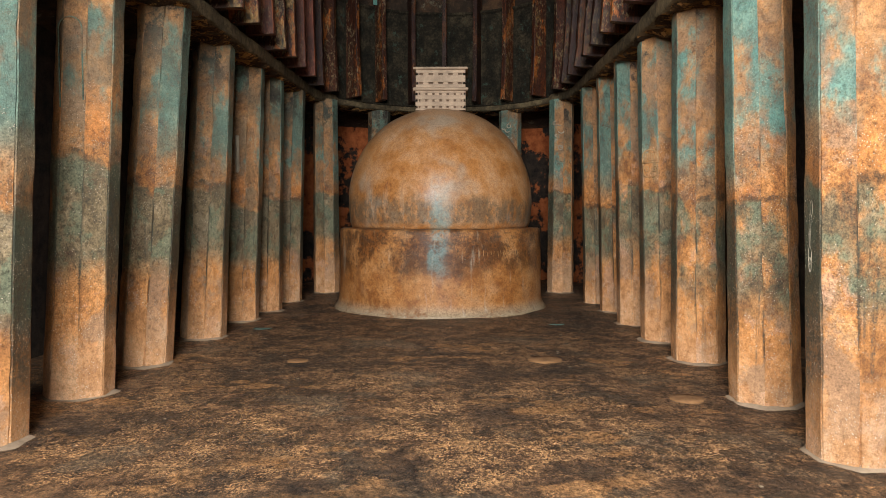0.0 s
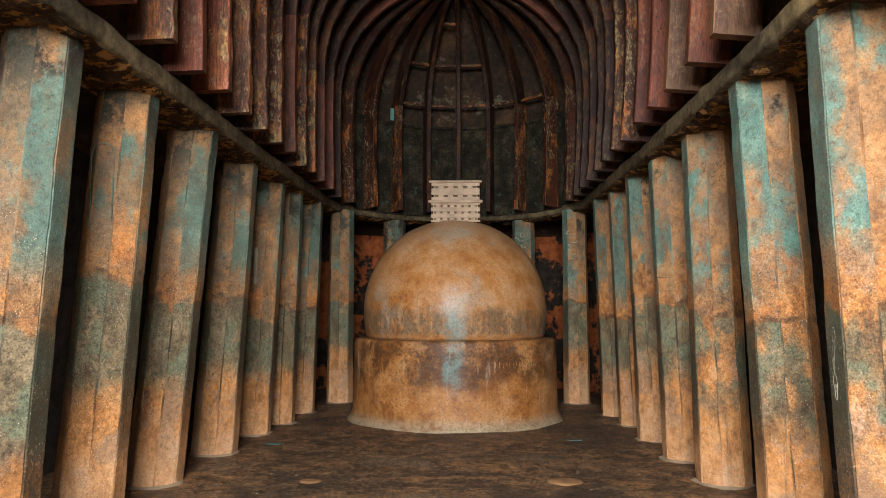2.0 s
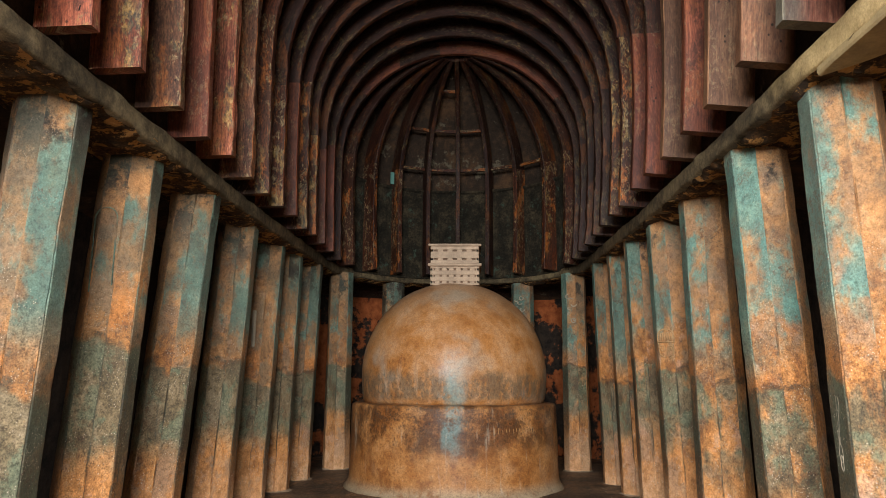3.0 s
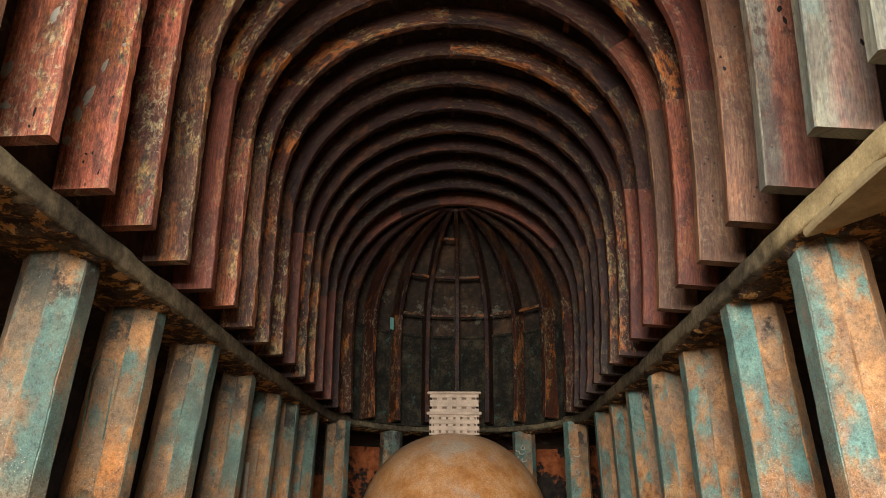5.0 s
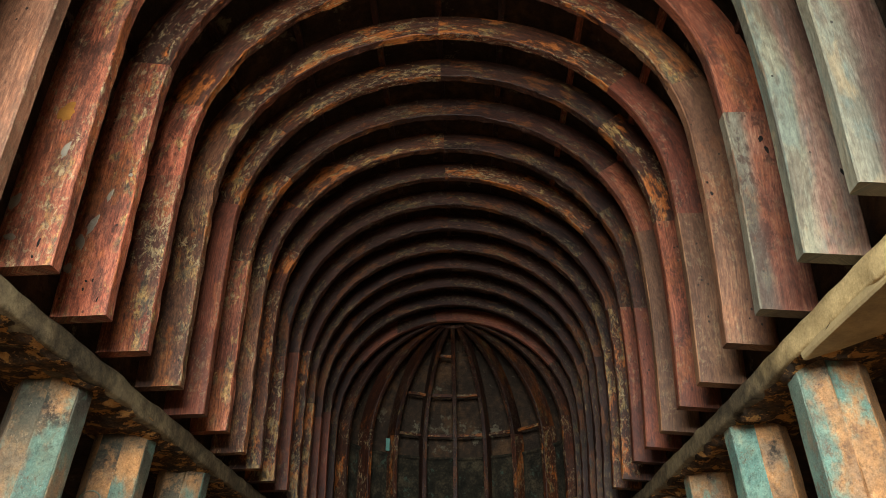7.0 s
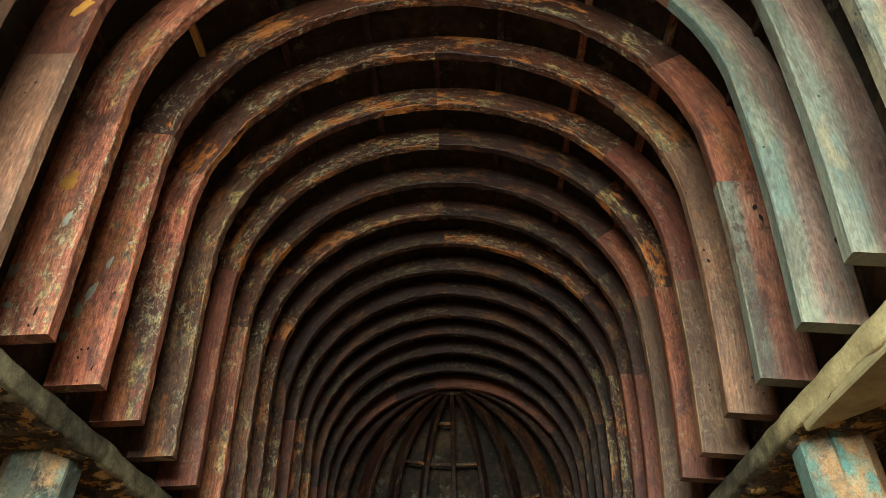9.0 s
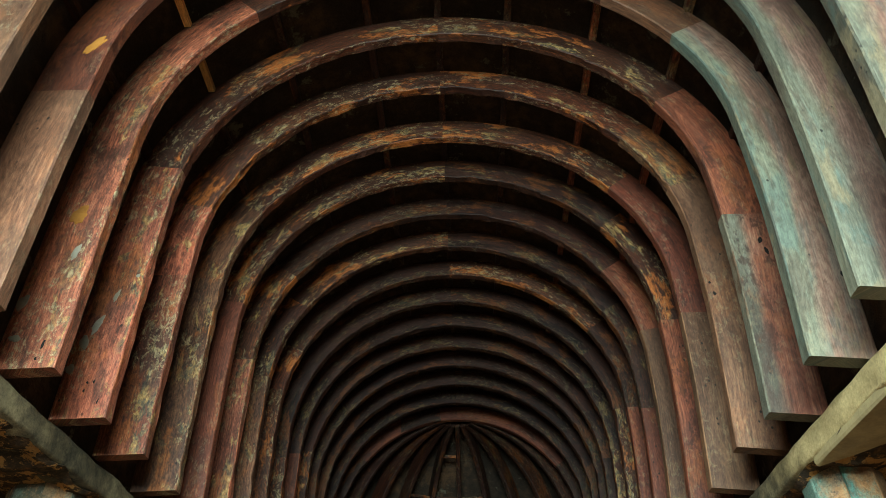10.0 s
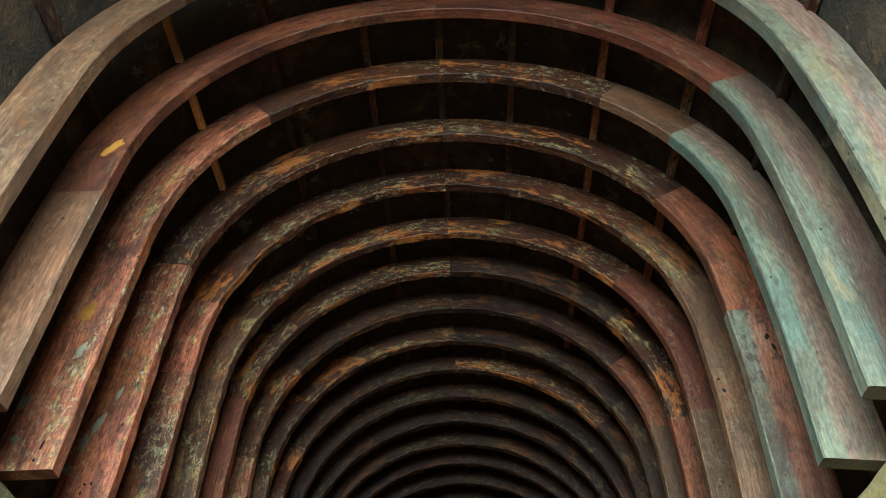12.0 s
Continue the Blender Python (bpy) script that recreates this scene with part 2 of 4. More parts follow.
    col = k.mix(k.calc("MULTIPLY", spots, 0.6), col, (0.62, 0.52, 0.40))
    col = k.mix(0.5, col, k.ramp(fine, (0.34, (0.45, 0.45, 0.45)), (0.6, (1.1, 1.1, 1.1))), "MULTIPLY")
    col = k.mix(0.7 if drum else 0.45, col, k.ramp(k.noise(26.0, 9, 0.85), (0.38, (0.38, 0.36, 0.34)), (0.50, (1, 1, 1)), (0.62, (1.3, 1.3, 1.3))), "MULTIPLY")
    return k.done(col, k.calc("ADD", mid, k.calc("MULTIPLY", fine, 0.3)), 0.4, 0.012, k.band(mid, 0.3, 0.7, 0.42, 0.6) if drum else k.band(mid, 0.3, 0.7, 0.30, 0.48))


def floor_stone():
    k = Mat("worn_rock_floor", 0.55, spec=0.35)
    p = k.height()
    near = k.calc("ADD", p[1], k.calc("MULTIPLY", k.calc("SUBTRACT", k.noise(0.9, 5), 0.5), 7.0))
    mid = k.noise(5.0, 8, 0.7, (1, 0.8, 1))
    grit, fine = k.noise(22.0, 12, 0.92, (1, 0.85, 1), 0.3), k.noise(120.0, 4, 0.85)
    col = k.ramp(mid, (0.32, (0.040, 0.026, 0.018)), (0.46, (0.10, 0.057, 0.033)), (0.58, (0.18, 0.10, 0.052)), (0.72, (0.31, 0.18, 0.09)))
    ochre = k.ramp(fine, (0.3, (0.34, 0.16, 0.055)), (0.5, (0.50, 0.27, 0.115)), (0.7, (0.66, 0.43, 0.23)))
    grain = k.calc("ADD", k.calc("MULTIPLY", k.noise(72.0, 3, 0.6, (1, 0.85, 1)), 0.45), k.calc("MULTIPLY", k.noise(6.0, 10, 0.84, (1, 0.8, 1)), 0.55))
    worn = k.calc("MULTIPLY", k.band(grain, 0.495, 0.53), k.band(near, 8.6, 3.4, 0.12, 1.0))
    worn = k.calc("MULTIPLY", worn, k.band(k.noise(1.5, 9, 0.75), 0.44, 0.54, 0.12, 1.0))
    col = k.mix(k.calc("MULTIPLY", worn, 0.9), col, ochre)
    dark = k.calc("MULTIPLY", k.band(k.noise(2.2, 9, 0.75), 0.50, 0.55), k.band(grit, 0.62, 0.48))
    col = k.mix(k.calc("MULTIPLY", dark, 0.65), col, (0.018, 0.017, 0.015))
    dust = k.calc("MULTIPLY", k.band(k.noise(1.1, 6, 0.65), 0.54, 0.64), k.band(grit, 0.45, 0.55))
    col = k.mix(k.calc("MULTIPLY", dust, 0.5), col, (0.33, 0.24, 0.15))
    flat = k.calc("MULTIPLY", k.band(k.calc("ADD", k.noise(1.3, 5, 0.6, (1, 1.4, 1)), k.calc("MULTIPLY", k.calc("SUBTRACT", grit, 0.5), 0.14)), 0.585, 0.615), k.band(p[1], 9.5, 7.0))
    col = k.mix(k.calc("MULTIPLY", flat, 0.75), col, k.ramp(mid, (0.35, (0.20, 0.095, 0.036)), (0.6, (0.38, 0.20, 0.085))))
    pool = k.band(k.noise(0.9, 6, 0.65, (1, 1.3, 1)), 0.50, 0.60)
    col = k.mix(k.calc("MULTIPLY", pool, 0.55), col, (0.030, 0.026, 0.022))
    bits = k.calc("MULTIPLY", k.band(k.cells(30.0), 0.16, 0.10), k.band(k.noise(1.5, 3), 0.56, 0.64))
    col = k.mix(k.calc("MULTIPLY", bits, 0.6), col, (0.5, 0.46, 0.36))
    col = k.mix(0.6, col, k.ramp(fine, (0.34, (0.45, 0.45, 0.45)), (0.6, (1.2, 1.2, 1.2))), "MULTIPLY")
    sharp = k.noise(30.0, 10, 0.97, (1, 0.8, 1))
    col = k.mix(0.95, col, k.ramp(sharp, (0.43, (0.16, 0.16, 0.16)), (0.50, (0.90, 0.90, 0.90)), (0.57, (2.3, 2.15, 1.95))), "MULTIPLY")
    relief = k.calc("ADD", k.calc("MULTIPLY", mid, 0.25), k.calc("ADD", k.calc("MULTIPLY", fine, 0.2), k.calc("MULTIPLY", k.calc("ADD", grit, sharp), 0.6)))
    return k.done(col, relief, 0.6, 0.012, k.band(grit, 0.40, 0.60, 0.42, 0.7))


def wood(name, tones, patch, old, rusty=0.0, weathered=None, dim=1.0):
    """Timber with the grain along u of the mesh's own map; weathered: a second set of tones away from the nave edge;
    dim: what its crust's colours are scaled by.
    """

    def darkened(*stops):
        return [(p, tuple(c * dim for c in rgb)) for p, rgb in stops]

    k = Mat(name, 0.55, coord="UV", spec=0.3)
    smooth = old < 0.3
    v = k.n.new("ShaderNodeSeparateXYZ")
    k.put(v.inputs[0], k.co)
    across = v.outputs[1]
    # heartwood figure: long loops round a few centres, and straight grain between
    warp = k.noise(1.0, 3, 0.5, (0.8, 3.0, 1))
    figure = k.calc("ADD", k.cells(1.0, (0.8, 3.4, 1)), k.calc("MULTIPLY", warp, 0.9))
    ring = k.calc("ABSOLUTE", k.calc("SUBTRACT", k.calc("FRACT", k.calc("MULTIPLY", figure, 15.0)), 0.5))
    grain = k.noise(1.0, 8, 0.78, (2.0, 70, 1), 0.4)
    pores = k.noise(1.0, 4, 0.7, (14, 260, 1))
    val = k.calc("ADD", k.calc("MULTIPLY", ring, 0.15 if smooth else 0.10), k.calc("ADD", k.calc("MULTIPLY", grain, 0.64), k.calc("MULTIPLY", pores, 0.29)))
    spread = (0.34, 0.50, 0.66) if smooth else (0.37, 0.50, 0.62)
    col = k.ramp(val, *zip(spread, tones))
    if weathered:
        edge = k.calc("ADD", across, k.calc("MULTIPLY", k.calc("SUBTRACT", k.noise(1.0, 5, 0.6, (1.0, 3.0, 1)), 0.5), 0.25))
        far = k.calc("MULTIPLY", k.band(edge, 0.07, 0.15), k.band(across, 0.36, 0.34))
        col = k.mix(k.calc("MULTIPLY", far, 0.85), col, k.ramp(val, *zip(spread, weathered)))
    tint = k.ramp(k.rnd, (0.0, (0.74, 0.52, 0.47)), (0.25, (1.12, 0.86, 0.77)), (0.5, (0.84, 0.66, 0.57)), (0.75, (1.2, 1.04, 0.9)), (1.0, (0.92, 0.64, 0.54)))
    col = k.mix(0.4 if weathered else 1.0, col, tint, "MULTIPLY")
    # slow drift from board end to board end
    drift = k.noise(1.0, 3, 0.5, (0.55, 1.6, 1))
    col = k.mix(1.0, col, k.ramp(drift, (0.36, (0.52, 0.47, 0.45)), (0.5, (1.0, 1.0, 1.0)), (0.64, (1.42, 1.36, 1.30))), "MULTIPLY")
    # teal and tan clouds, the teal one painting bluish daylight
    if name == "daylit_grey_timber":
        col = k.mix(k.calc("MULTIPLY", k.band(k.noise(1.0, 6, 0.65, (1.1, 5.0, 1), 0.6), 0.50, 0.60), 0.30), col, (0.072, 0.125, 0.115))
        col = k.mix(k.calc("MULTIPLY", k.band(k.noise(1.0, 6, 0.65, (1.6, 4.4, 1), 0.6), 0.54, 0.63), 0.55), col, (0.20, 0.14, 0.075))
    elif smooth and not weathered and name != "pale_yellow_batten":
        col = k.mix(k.calc("MULTIPLY", k.band(k.noise(1.0, 5, 0.6, (1.3, 4.2, 1), 0.6), 0.48, 0.58), 0.6), col, tuple(0.5 * a * b for a, b in zip(tones[1], (1.1, 0.9, 0.8))))
    stain_or_sheen = k.band(k.noise(1.0, 7, 0.7, (1.4, 5.0, 1)), 0.51, 0.59)
    col = k.mix(k.calc("MULTIPLY", stain_or_sheen, 0.4 if smooth else 0.65), col, (0.05, 0.022, 0.015))
    if name not in ("daylit_grey_timber", "pale_yellow_batten"):
        blot = k.calc("MULTIPLY", k.band(k.noise(1.0, 9, 0.78, (4.0, 9.0, 1), 0.5), 0.50, 0.56), k.band(k.noise(1.0, 4, 0.6, (0.9, 2.2, 1)), 0.42, 0.56, 0.1, 1.0))
        col = k.mix(k.calc("MULTIPLY", blot, 0.3 if name == "tan_timber" else 0.68), col, (0.030, 0.009, 0.005))
    if rusty:
        warm = k.calc("MULTIPLY", k.band(k.noise(1.0, 7, 0.72, (1.7, 3.4, 1)), 0.53, 0.60), rusty)
        col = k.mix(warm, col, k.ramp(grain, *darkened((0.36, (0.17, 0.045, 0.010)), (0.6, (0.40, 0.125, 0.026)))))
    if not smooth:
        # crust of lichen and old limewash, thickest towards the nave edge
        lean_in = k.band(across, 0.30, 0.04, -0.035, 0.025)
        crust = k.calc("MULTIPLY", k.band(k.calc("ADD", k.noise(1.0, 9, 0.78, (3.6, 8.0, 1), 0.5), lean_in), 0.545, 0.575), k.band(k.noise(1.0, 3, 0.5, (0.8, 2.0, 1)), 0.44, 0.53))
        col = k.mix(k.calc("MULTIPLY", crust, 0.75), col, k.ramp(k.noise(1.0, 7, 0.75, (11.0, 18.0, 1)), *darkened((0.38, (0.032, 0.034, 0.024)), (0.47, (0.12, 0.095, 0.05)), (0.54, (0.29, 0.165, 0.05)), (0.64, (0.44, 0.30, 0.13)))))
    lime = k.calc("MULTIPLY", k.band(k.noise(1.0, 10, 0.82, (13, 20, 1), 0.4), 0.53, 0.57), k.band(k.noise(1.0, 5, 0.65, (0.9, 2.4, 1)), 0.47, 0.54))
    col = k.mix(k.calc("MULTIPLY", lime, patch), col, k.ramp(grain, *darkened((0.35, (0.14, 0.105, 0.055)), (0.6, (0.40, 0.30, 0.165)))))
    holes = k.calc("MULTIPLY", k.band(k.cells(1.0, (13, 18, 1)), 0.15, 0.11), k.band(k.noise(1.0, 3, 0.5, (1.5, 3, 1)), 0.57, 0.62))
    col = k.mix(k.calc("MULTIPLY", holes, 0.9), col, (0.010, 0.006, 0.004))
    speck = k.noise(1.0, 9, 0.88, (16, 44, 1))
    col = k.mix(0.45 if smooth else 0.85, col, k.ramp(speck, (0.40, (0.32, 0.30, 0.28)), (0.50, (1.0, 1.0, 1.0)), (0.60, (1.65, 1.6, 1.5))), "MULTIPLY")
    relief = k.calc("ADD", k.calc("MULTIPLY", grain, 0.6), k.calc("ADD", k.calc("MULTIPLY", lime, 0.5 * old), k.calc("MULTIPLY", k.noise(1.0, 8, 0.75, (5, 12, 1)), old)))
    return k.done(col, relief, 0.6, 0.008, k.band(grain, 0.3, 0.7, 0.45, 0.7))


def rough_rock(name, stops, scale=1.2, bump=0.05, patch=None):
    k = Mat(name, 0.9, spec=0.2)
    big, mid, fine = k.noise(scale, 6, 0.65), k.noise(scale * 6, 7, 0.7), k.noise(50, 4, 0.7)
    col = k.ramp(k.calc("ADD", k.calc("MULTIPLY", big, 0.6), k.calc("MULTIPLY", mid, 0.4)), *stops)
    if patch:
        col = k.mix(k.band(k.noise(max(2.3, scale * 1.1), 8, 0.75), *patch[:2]), col, patch[2])
    col = k.mix(0.4, col, k.ramp(fine, (0.3, (0.4, 0.4, 0.4)), (0.65, (1, 1, 1))), "MULTIPLY")
    return k.done(col, k.calc("ADD", mid, k.calc("MULTIPLY", fine, 0.35)), 0.8, bump)


def plain(name, colour, rough=0.8, bump=0.004):
    k = Mat(name, rough, spec=0.3)
    a, b = k.noise(5, 6, 0.65), k.noise(60, 4, 0.7)
    dark = tuple(c * 0.62 for c in colour)
    return k.done(k.mix(0.3, k.ramp(a, (0.35, dark), (0.65, colour)), k.ramp(b, (0.3, (0.5,) * 3), (0.65, (1,) * 3)), "MULTIPLY"), k.calc("ADD", a, b), 0.5, bump)


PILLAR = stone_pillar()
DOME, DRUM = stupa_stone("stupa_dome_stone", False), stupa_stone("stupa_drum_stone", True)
FLOOR = floor_stone()
WOOD_NEW = wood("new_red_timber", ((0.045, 0.014, 0.008), (0.125, 0.042, 0.024), (0.215, 0.092, 0.053)), 0.25, 0.2, 0.2)
WOOD_RED = wood("dark_red_timber", ((0.070, 0.024, 0.014), (0.205, 0.073, 0.044), (0.35, 0.17, 0.11)), 0.75, 0.5, 0.4)
WOOD_TAN = wood("tan_timber", ((0.062, 0.032, 0.020), (0.155, 0.092, 0.056), (0.25, 0.168, 0.105)), 0.25, 0.2, 0.12)
# grey-green tones carry the bluish daylight that falls on the right boards
WOOD_GREY = wood("daylit_grey_timber", ((0.050, 0.043, 0.031), (0.100, 0.100, 0.074), (0.150, 0.155, 0.120)), 0.15, 0.2, 0.0, ((0.062, 0.028, 0.022), (0.135, 0.074, 0.058), (0.22, 0.14, 0.11)))
WOOD_BAND = wood("half_daylit_timber", ((0.055, 0.046, 0.034), (0.105, 0.098, 0.074), (0.16, 0.15, 0.12)), 0.1, 0.2, 0.12, ((0.070, 0.017, 0.010), (0.21, 0.066, 0.038), (0.36, 0.17, 0.105)))
WOOD_OLD = wood("old_weathered_timber", ((0.010, 0.005, 0.003), (0.052, 0.019, 0.009), (0.15, 0.058, 0.022)), 0.75, 1.0, 0.9)
WOOD_LIME = wood("lime_crusted_timber", ((0.035, 0.018, 0.011), (0.115, 0.062, 0.034), (0.21, 0.14, 0.080)), 0.8, 1.0, 0.45)
# near-black boards: the vault's loss of light with depth is in their colour
WOOD_DIM = wood("dim_black_timber", ((0.006, 0.004, 0.003), (0.024, 0.009, 0.005), (0.066, 0.024, 0.011)), 0.6, 1.0, 0.6, None, 0.38)
WOOD_PALE = wood("pale_yellow_batten", ((0.30, 0.17, 0.05), (0.46, 0.29, 0.11), (0.56, 0.39, 0.18)), 0.0, 0.2)
ROCK = rough_rock("dark_vault_rock", ((0.34, (0.022, 0.017, 0.013)), (0.5, (0.055, 0.036, 0.024)), (0.64, (0.14, 0.075, 0.038))), 1.6, 0.07, (0.58, 0.63, (0.17, 0.14, 0.095)))


def aisle_wall():
    k = Mat("aisle_wall_rock", 0.9, spec=0.2)
    p = k.height()
    big, mid = k.noise(1.2, 6, 0.65), k.noise(7.0, 7, 0.7)
    # near-black base carries the aisles' shade; red only shows behind the stupa
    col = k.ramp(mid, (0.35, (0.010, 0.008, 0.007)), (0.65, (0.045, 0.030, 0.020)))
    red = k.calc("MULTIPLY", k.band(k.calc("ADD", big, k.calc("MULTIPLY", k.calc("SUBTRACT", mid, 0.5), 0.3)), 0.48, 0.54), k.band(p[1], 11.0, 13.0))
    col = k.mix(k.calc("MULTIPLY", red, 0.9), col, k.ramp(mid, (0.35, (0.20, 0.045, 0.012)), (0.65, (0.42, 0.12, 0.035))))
    return k.done(col, k.calc("ADD", big, mid), 0.8, 0.04)


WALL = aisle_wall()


def beam_plaster():
    k = Mat("beam_plaster", 0.85, spec=0.2)
    p = k.height()
    big, mid, fine = k.noise(1.6, 6, 0.65), k.noise(10, 8, 0.75), k.noise(60, 4, 0.75)
    col = k.ramp(k.calc("ADD", k.calc("MULTIPLY", big, 0.5), k.calc("MULTIPLY", mid, 0.5)), (0.36, (0.028, 0.021, 0.012)), (0.48, (0.10, 0.073, 0.040)), (0.62, (0.26, 0.19, 0.10)))
    y = k.calc("ADD", p[1], k.calc("MULTIPLY", k.calc("SUBTRACT", k.noise(2.0, 5), 0.5), 3.0))
    mended = k.calc("MULTIPLY", k.band(y, 4.6, 3.5), k.band(p[0], 0.0, 1.0))
    col = k.mix(k.calc("MULTIPLY", mended, 0.85), col, k.ramp(mid, (0.3, (0.42, 0.29, 0.125)), (0.65, (0.66, 0.47, 0.22))))
    col = k.mix(0.5, col, k.ramp(fine, (0.34, (0.45, 0.45, 0.45)), (0.62, (1.1, 1.1, 1.1))), "MULTIPLY")
    return k.done(col, k.calc("ADD", mid, k.calc("MULTIPLY", fine, 0.3)), 0.7, 0.02)


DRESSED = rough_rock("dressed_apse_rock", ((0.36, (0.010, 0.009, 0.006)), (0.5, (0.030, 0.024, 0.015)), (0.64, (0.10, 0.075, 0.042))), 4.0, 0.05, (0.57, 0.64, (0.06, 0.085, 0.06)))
BEAM = beam_plaster()
# darker than the beam's own cream, for the underside's shade
MEND = plain("cream_plaster", (0.40, 0.285, 0.135), 0.85, 0.006)
SOFFIT = rough_rock("flaked_beam_soffit", ((0.35, (0.016, 0.013, 0.010)), (0.5, (0.07, 0.040, 0.020)), (0.65, (0.24, 0.11, 0.035))), 6.0, 0.06, (0.525, 0.555, (0.52, 0.26, 0.075)))
MORTAR = plain("grey_mortar", (0.40, 0.29, 0.19))
PALE = plain("pale_carved_stone", (0.56, 0.40, 0.27), 0.7, 0.003)
# darker than the lattice, so the openings' shade is in the colour
PIT = plain("shaded_pit", (0.22, 0.14, 0.09))
CHALK = plain("chalky_scratch", (0.52, 0.44, 0.32))
CARVE = plain("carved_ochre", (0.46, 0.27, 0.12))
TEALPAINT = plain("teal_paint", (0.16, 0.36, 0.30), 0.6)
FLAKE = plain("green_flake", (0.13, 0.19, 0.15))
PATCH = plain("floor_filling", (0.36, 0.185, 0.078), 0.85, 0.02)
EARTH = rough_rock("dry_ground", ((0.3, (0.14, 0.10, 0.06)), (0.5, (0.24, 0.18, 0.11)), (0.7, (0.33, 0.26, 0.17))))


# ---------- making meshes ----------
def mesh_of(name, bm, material, smooth=False):
    bmesh.ops.recalc_face_normals(bm, faces=bm.faces)
    me = bpy.data.meshes.new(name)
    bm.to_mesh(me)
    bm.free()
    for m in material if isinstance(material, (list, tuple)) else (material,):
        me.materials.append(m)
    if smooth:
        me.shade_smooth()
    return me


def part(name, bm, material, parent, label="", smooth=False):
    ob = new(name, mesh_of(name, bm, material, smooth))
    ob.parent = parent
    return tagged(ob, label)


def thing(name, at, label, category, group="", kind=""):
    ob = new(name)
    ob.location, ob.empty_display_size = at, 0.1
    return tagged(ob, label, category, group, kind)


def structure(name, bm, material, label, category, smooth=False):
    return tagged(new(name, mesh_of(name, bm, material, smooth)), label, category, kind="structure")


def grid(bm, rows, closed=False, caps=False):
    """Quads between rows of points; closed joins each row's ends; caps fill the first and last row."""
    vs = [[bm.verts.new(p) for p in row] for row in rows]
    n = len(vs[0])
    for a, b in zip(vs, vs[1:]):
        for i in range(n if closed else n - 1):
            j = (i + 1) % n
            bm.faces.new((a[i], a[j], b[j], b[i]))
    if caps:
        bm.faces.new(vs[0]), bm.faces.new(vs[-1])
    return vs


def box(bm, x0, y0, z0, x1, y1, z1, bevel=0.0):
    made = bmesh.ops.create_cube(bm, size=1.0)["verts"]
    for v in made:
        v.co = ((x0 + x1) / 2 + v.co.x * (x1 - x0), (y0 + y1) / 2 + v.co.y * (y1 - y0), (z0 + z1) / 2 + v.co.z * (z1 - z0))
    if bevel:
        edges = {e for v in made for e in v.link_edges}
        bmesh.ops.bevel(bm, geom=list(edges), offset=bevel, segments=1, affect="EDGES")


def rough(p, size, scale):
    """A point moved by noise."""
    return Vector(p) + size * Vector(noise.noise_vector(Vector(p) * scale))


def stations(step=0.3, turn=4.0, front=FRONT):
    """Along the U of the hall: where a cross-section stands, and its outward way."""
    out, n = [], int((CY - front) / step)
    for i in range(n):
        out.append((Vector((AX, front + (CY - front) * i / n, 0)), Vector((1, 0, 0))))
    m = int(180 / turn)
    for i in range(m + 1):
        a = math.pi * i / m
        out.append((Vector((AX, CY, 0)), Vector((math.cos(a), math.sin(a), 0))))
    for i in reversed(range(n)):
        out.append((Vector((AX, front + (CY - front) * i / n, 0)), Vector((-1, 0, 0))))
    return out


def sweep(bm, profile, closed=False, size=0.0, scale=1.0, step=0.3, turn=4.0, lift=0.0):
    """Carries a cross-section of (out, z) round the U; lift raises its lower side towards the apse."""
    rows = []
    for o, w in stations(step, turn):
        f = min(1.0, max(0.0, (o.y + 2.3 * w.y - 8.0) / 5.0))
        rows.append([rough(o + w * r + Vector((0, 0, z + (lift * f if z < 3.45 else 0.0))), size, scale) for r, z in profile])
    grid(bm, rows, closed, caps=closed)


# ---------- the rock-cut shell ----------
bm = bmesh.new()
xs = [-3.95 + 7.9 * i / 79 for i in range(80)]
rows = []
for j in range(196):
    y = FRONT + (16.2 - FRONT) * j / 195
    rows.append([(x + AX, y, 0.012 * noise.noise(Vector((x * 1.3, y * 1.3, 0))) + 0.006 * noise.noise(Vector((x * 6, y * 6, 3)))) for x in xs])
grid(bm, rows)
structure("floor", bm, FLOOR, "uneven dark brown rock floor with worn orange patches", "floor", True)

bm = bmesh.new()
rows = [[(AX + x, y, -0.03) for x in (-3000, -300, -40, -3.95, 3.95, 40, 300, 3000)] for y in (-3000, -300, -40, -12, FRONT)]
grid(bm, rows)
structure("ground", bm, EARTH, "dry earth outside the open front of the cave", "ground")

bm = bmesh.new()
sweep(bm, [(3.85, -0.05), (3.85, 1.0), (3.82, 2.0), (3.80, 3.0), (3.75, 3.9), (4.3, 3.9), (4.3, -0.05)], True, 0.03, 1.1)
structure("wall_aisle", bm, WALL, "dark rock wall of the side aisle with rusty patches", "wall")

bm = bmesh.new()
sweep(bm, [(2.62, 3.42), (2.9, 3.46), (3.3, 3.40), (3.8, 3.2), (3.8, 3.9), (2.62, 3.9)], True, 0.03, 1.3)
structure("ceiling_aisle", bm, ROCK, "dark rock ceiling over the side aisle", "ceiling")


CROWN = 1.88                 # the vault's rise above its springing


def arch(side_depth, n=16, low=3.5, bulge=0.05):
    """The ribs' inner line from the beam to the crown, as (out, z), pushed outwards by side_depth."""
    out = []
    for i in range(7):
        f = i / 6
        out.append((1.915 + bulge * math.sin(f * 1.9) + side_depth, low + (5.25 - low) * f))
    r = out[-1][0] - side_depth
    for i in range(1, n + 1):
        a = math.pi / 2 * i / n
        out.append((max((r + side_depth) * math.cos(a), 0.0), 5.25 + (CROWN + side_depth) * math.sin(a)))
    return out


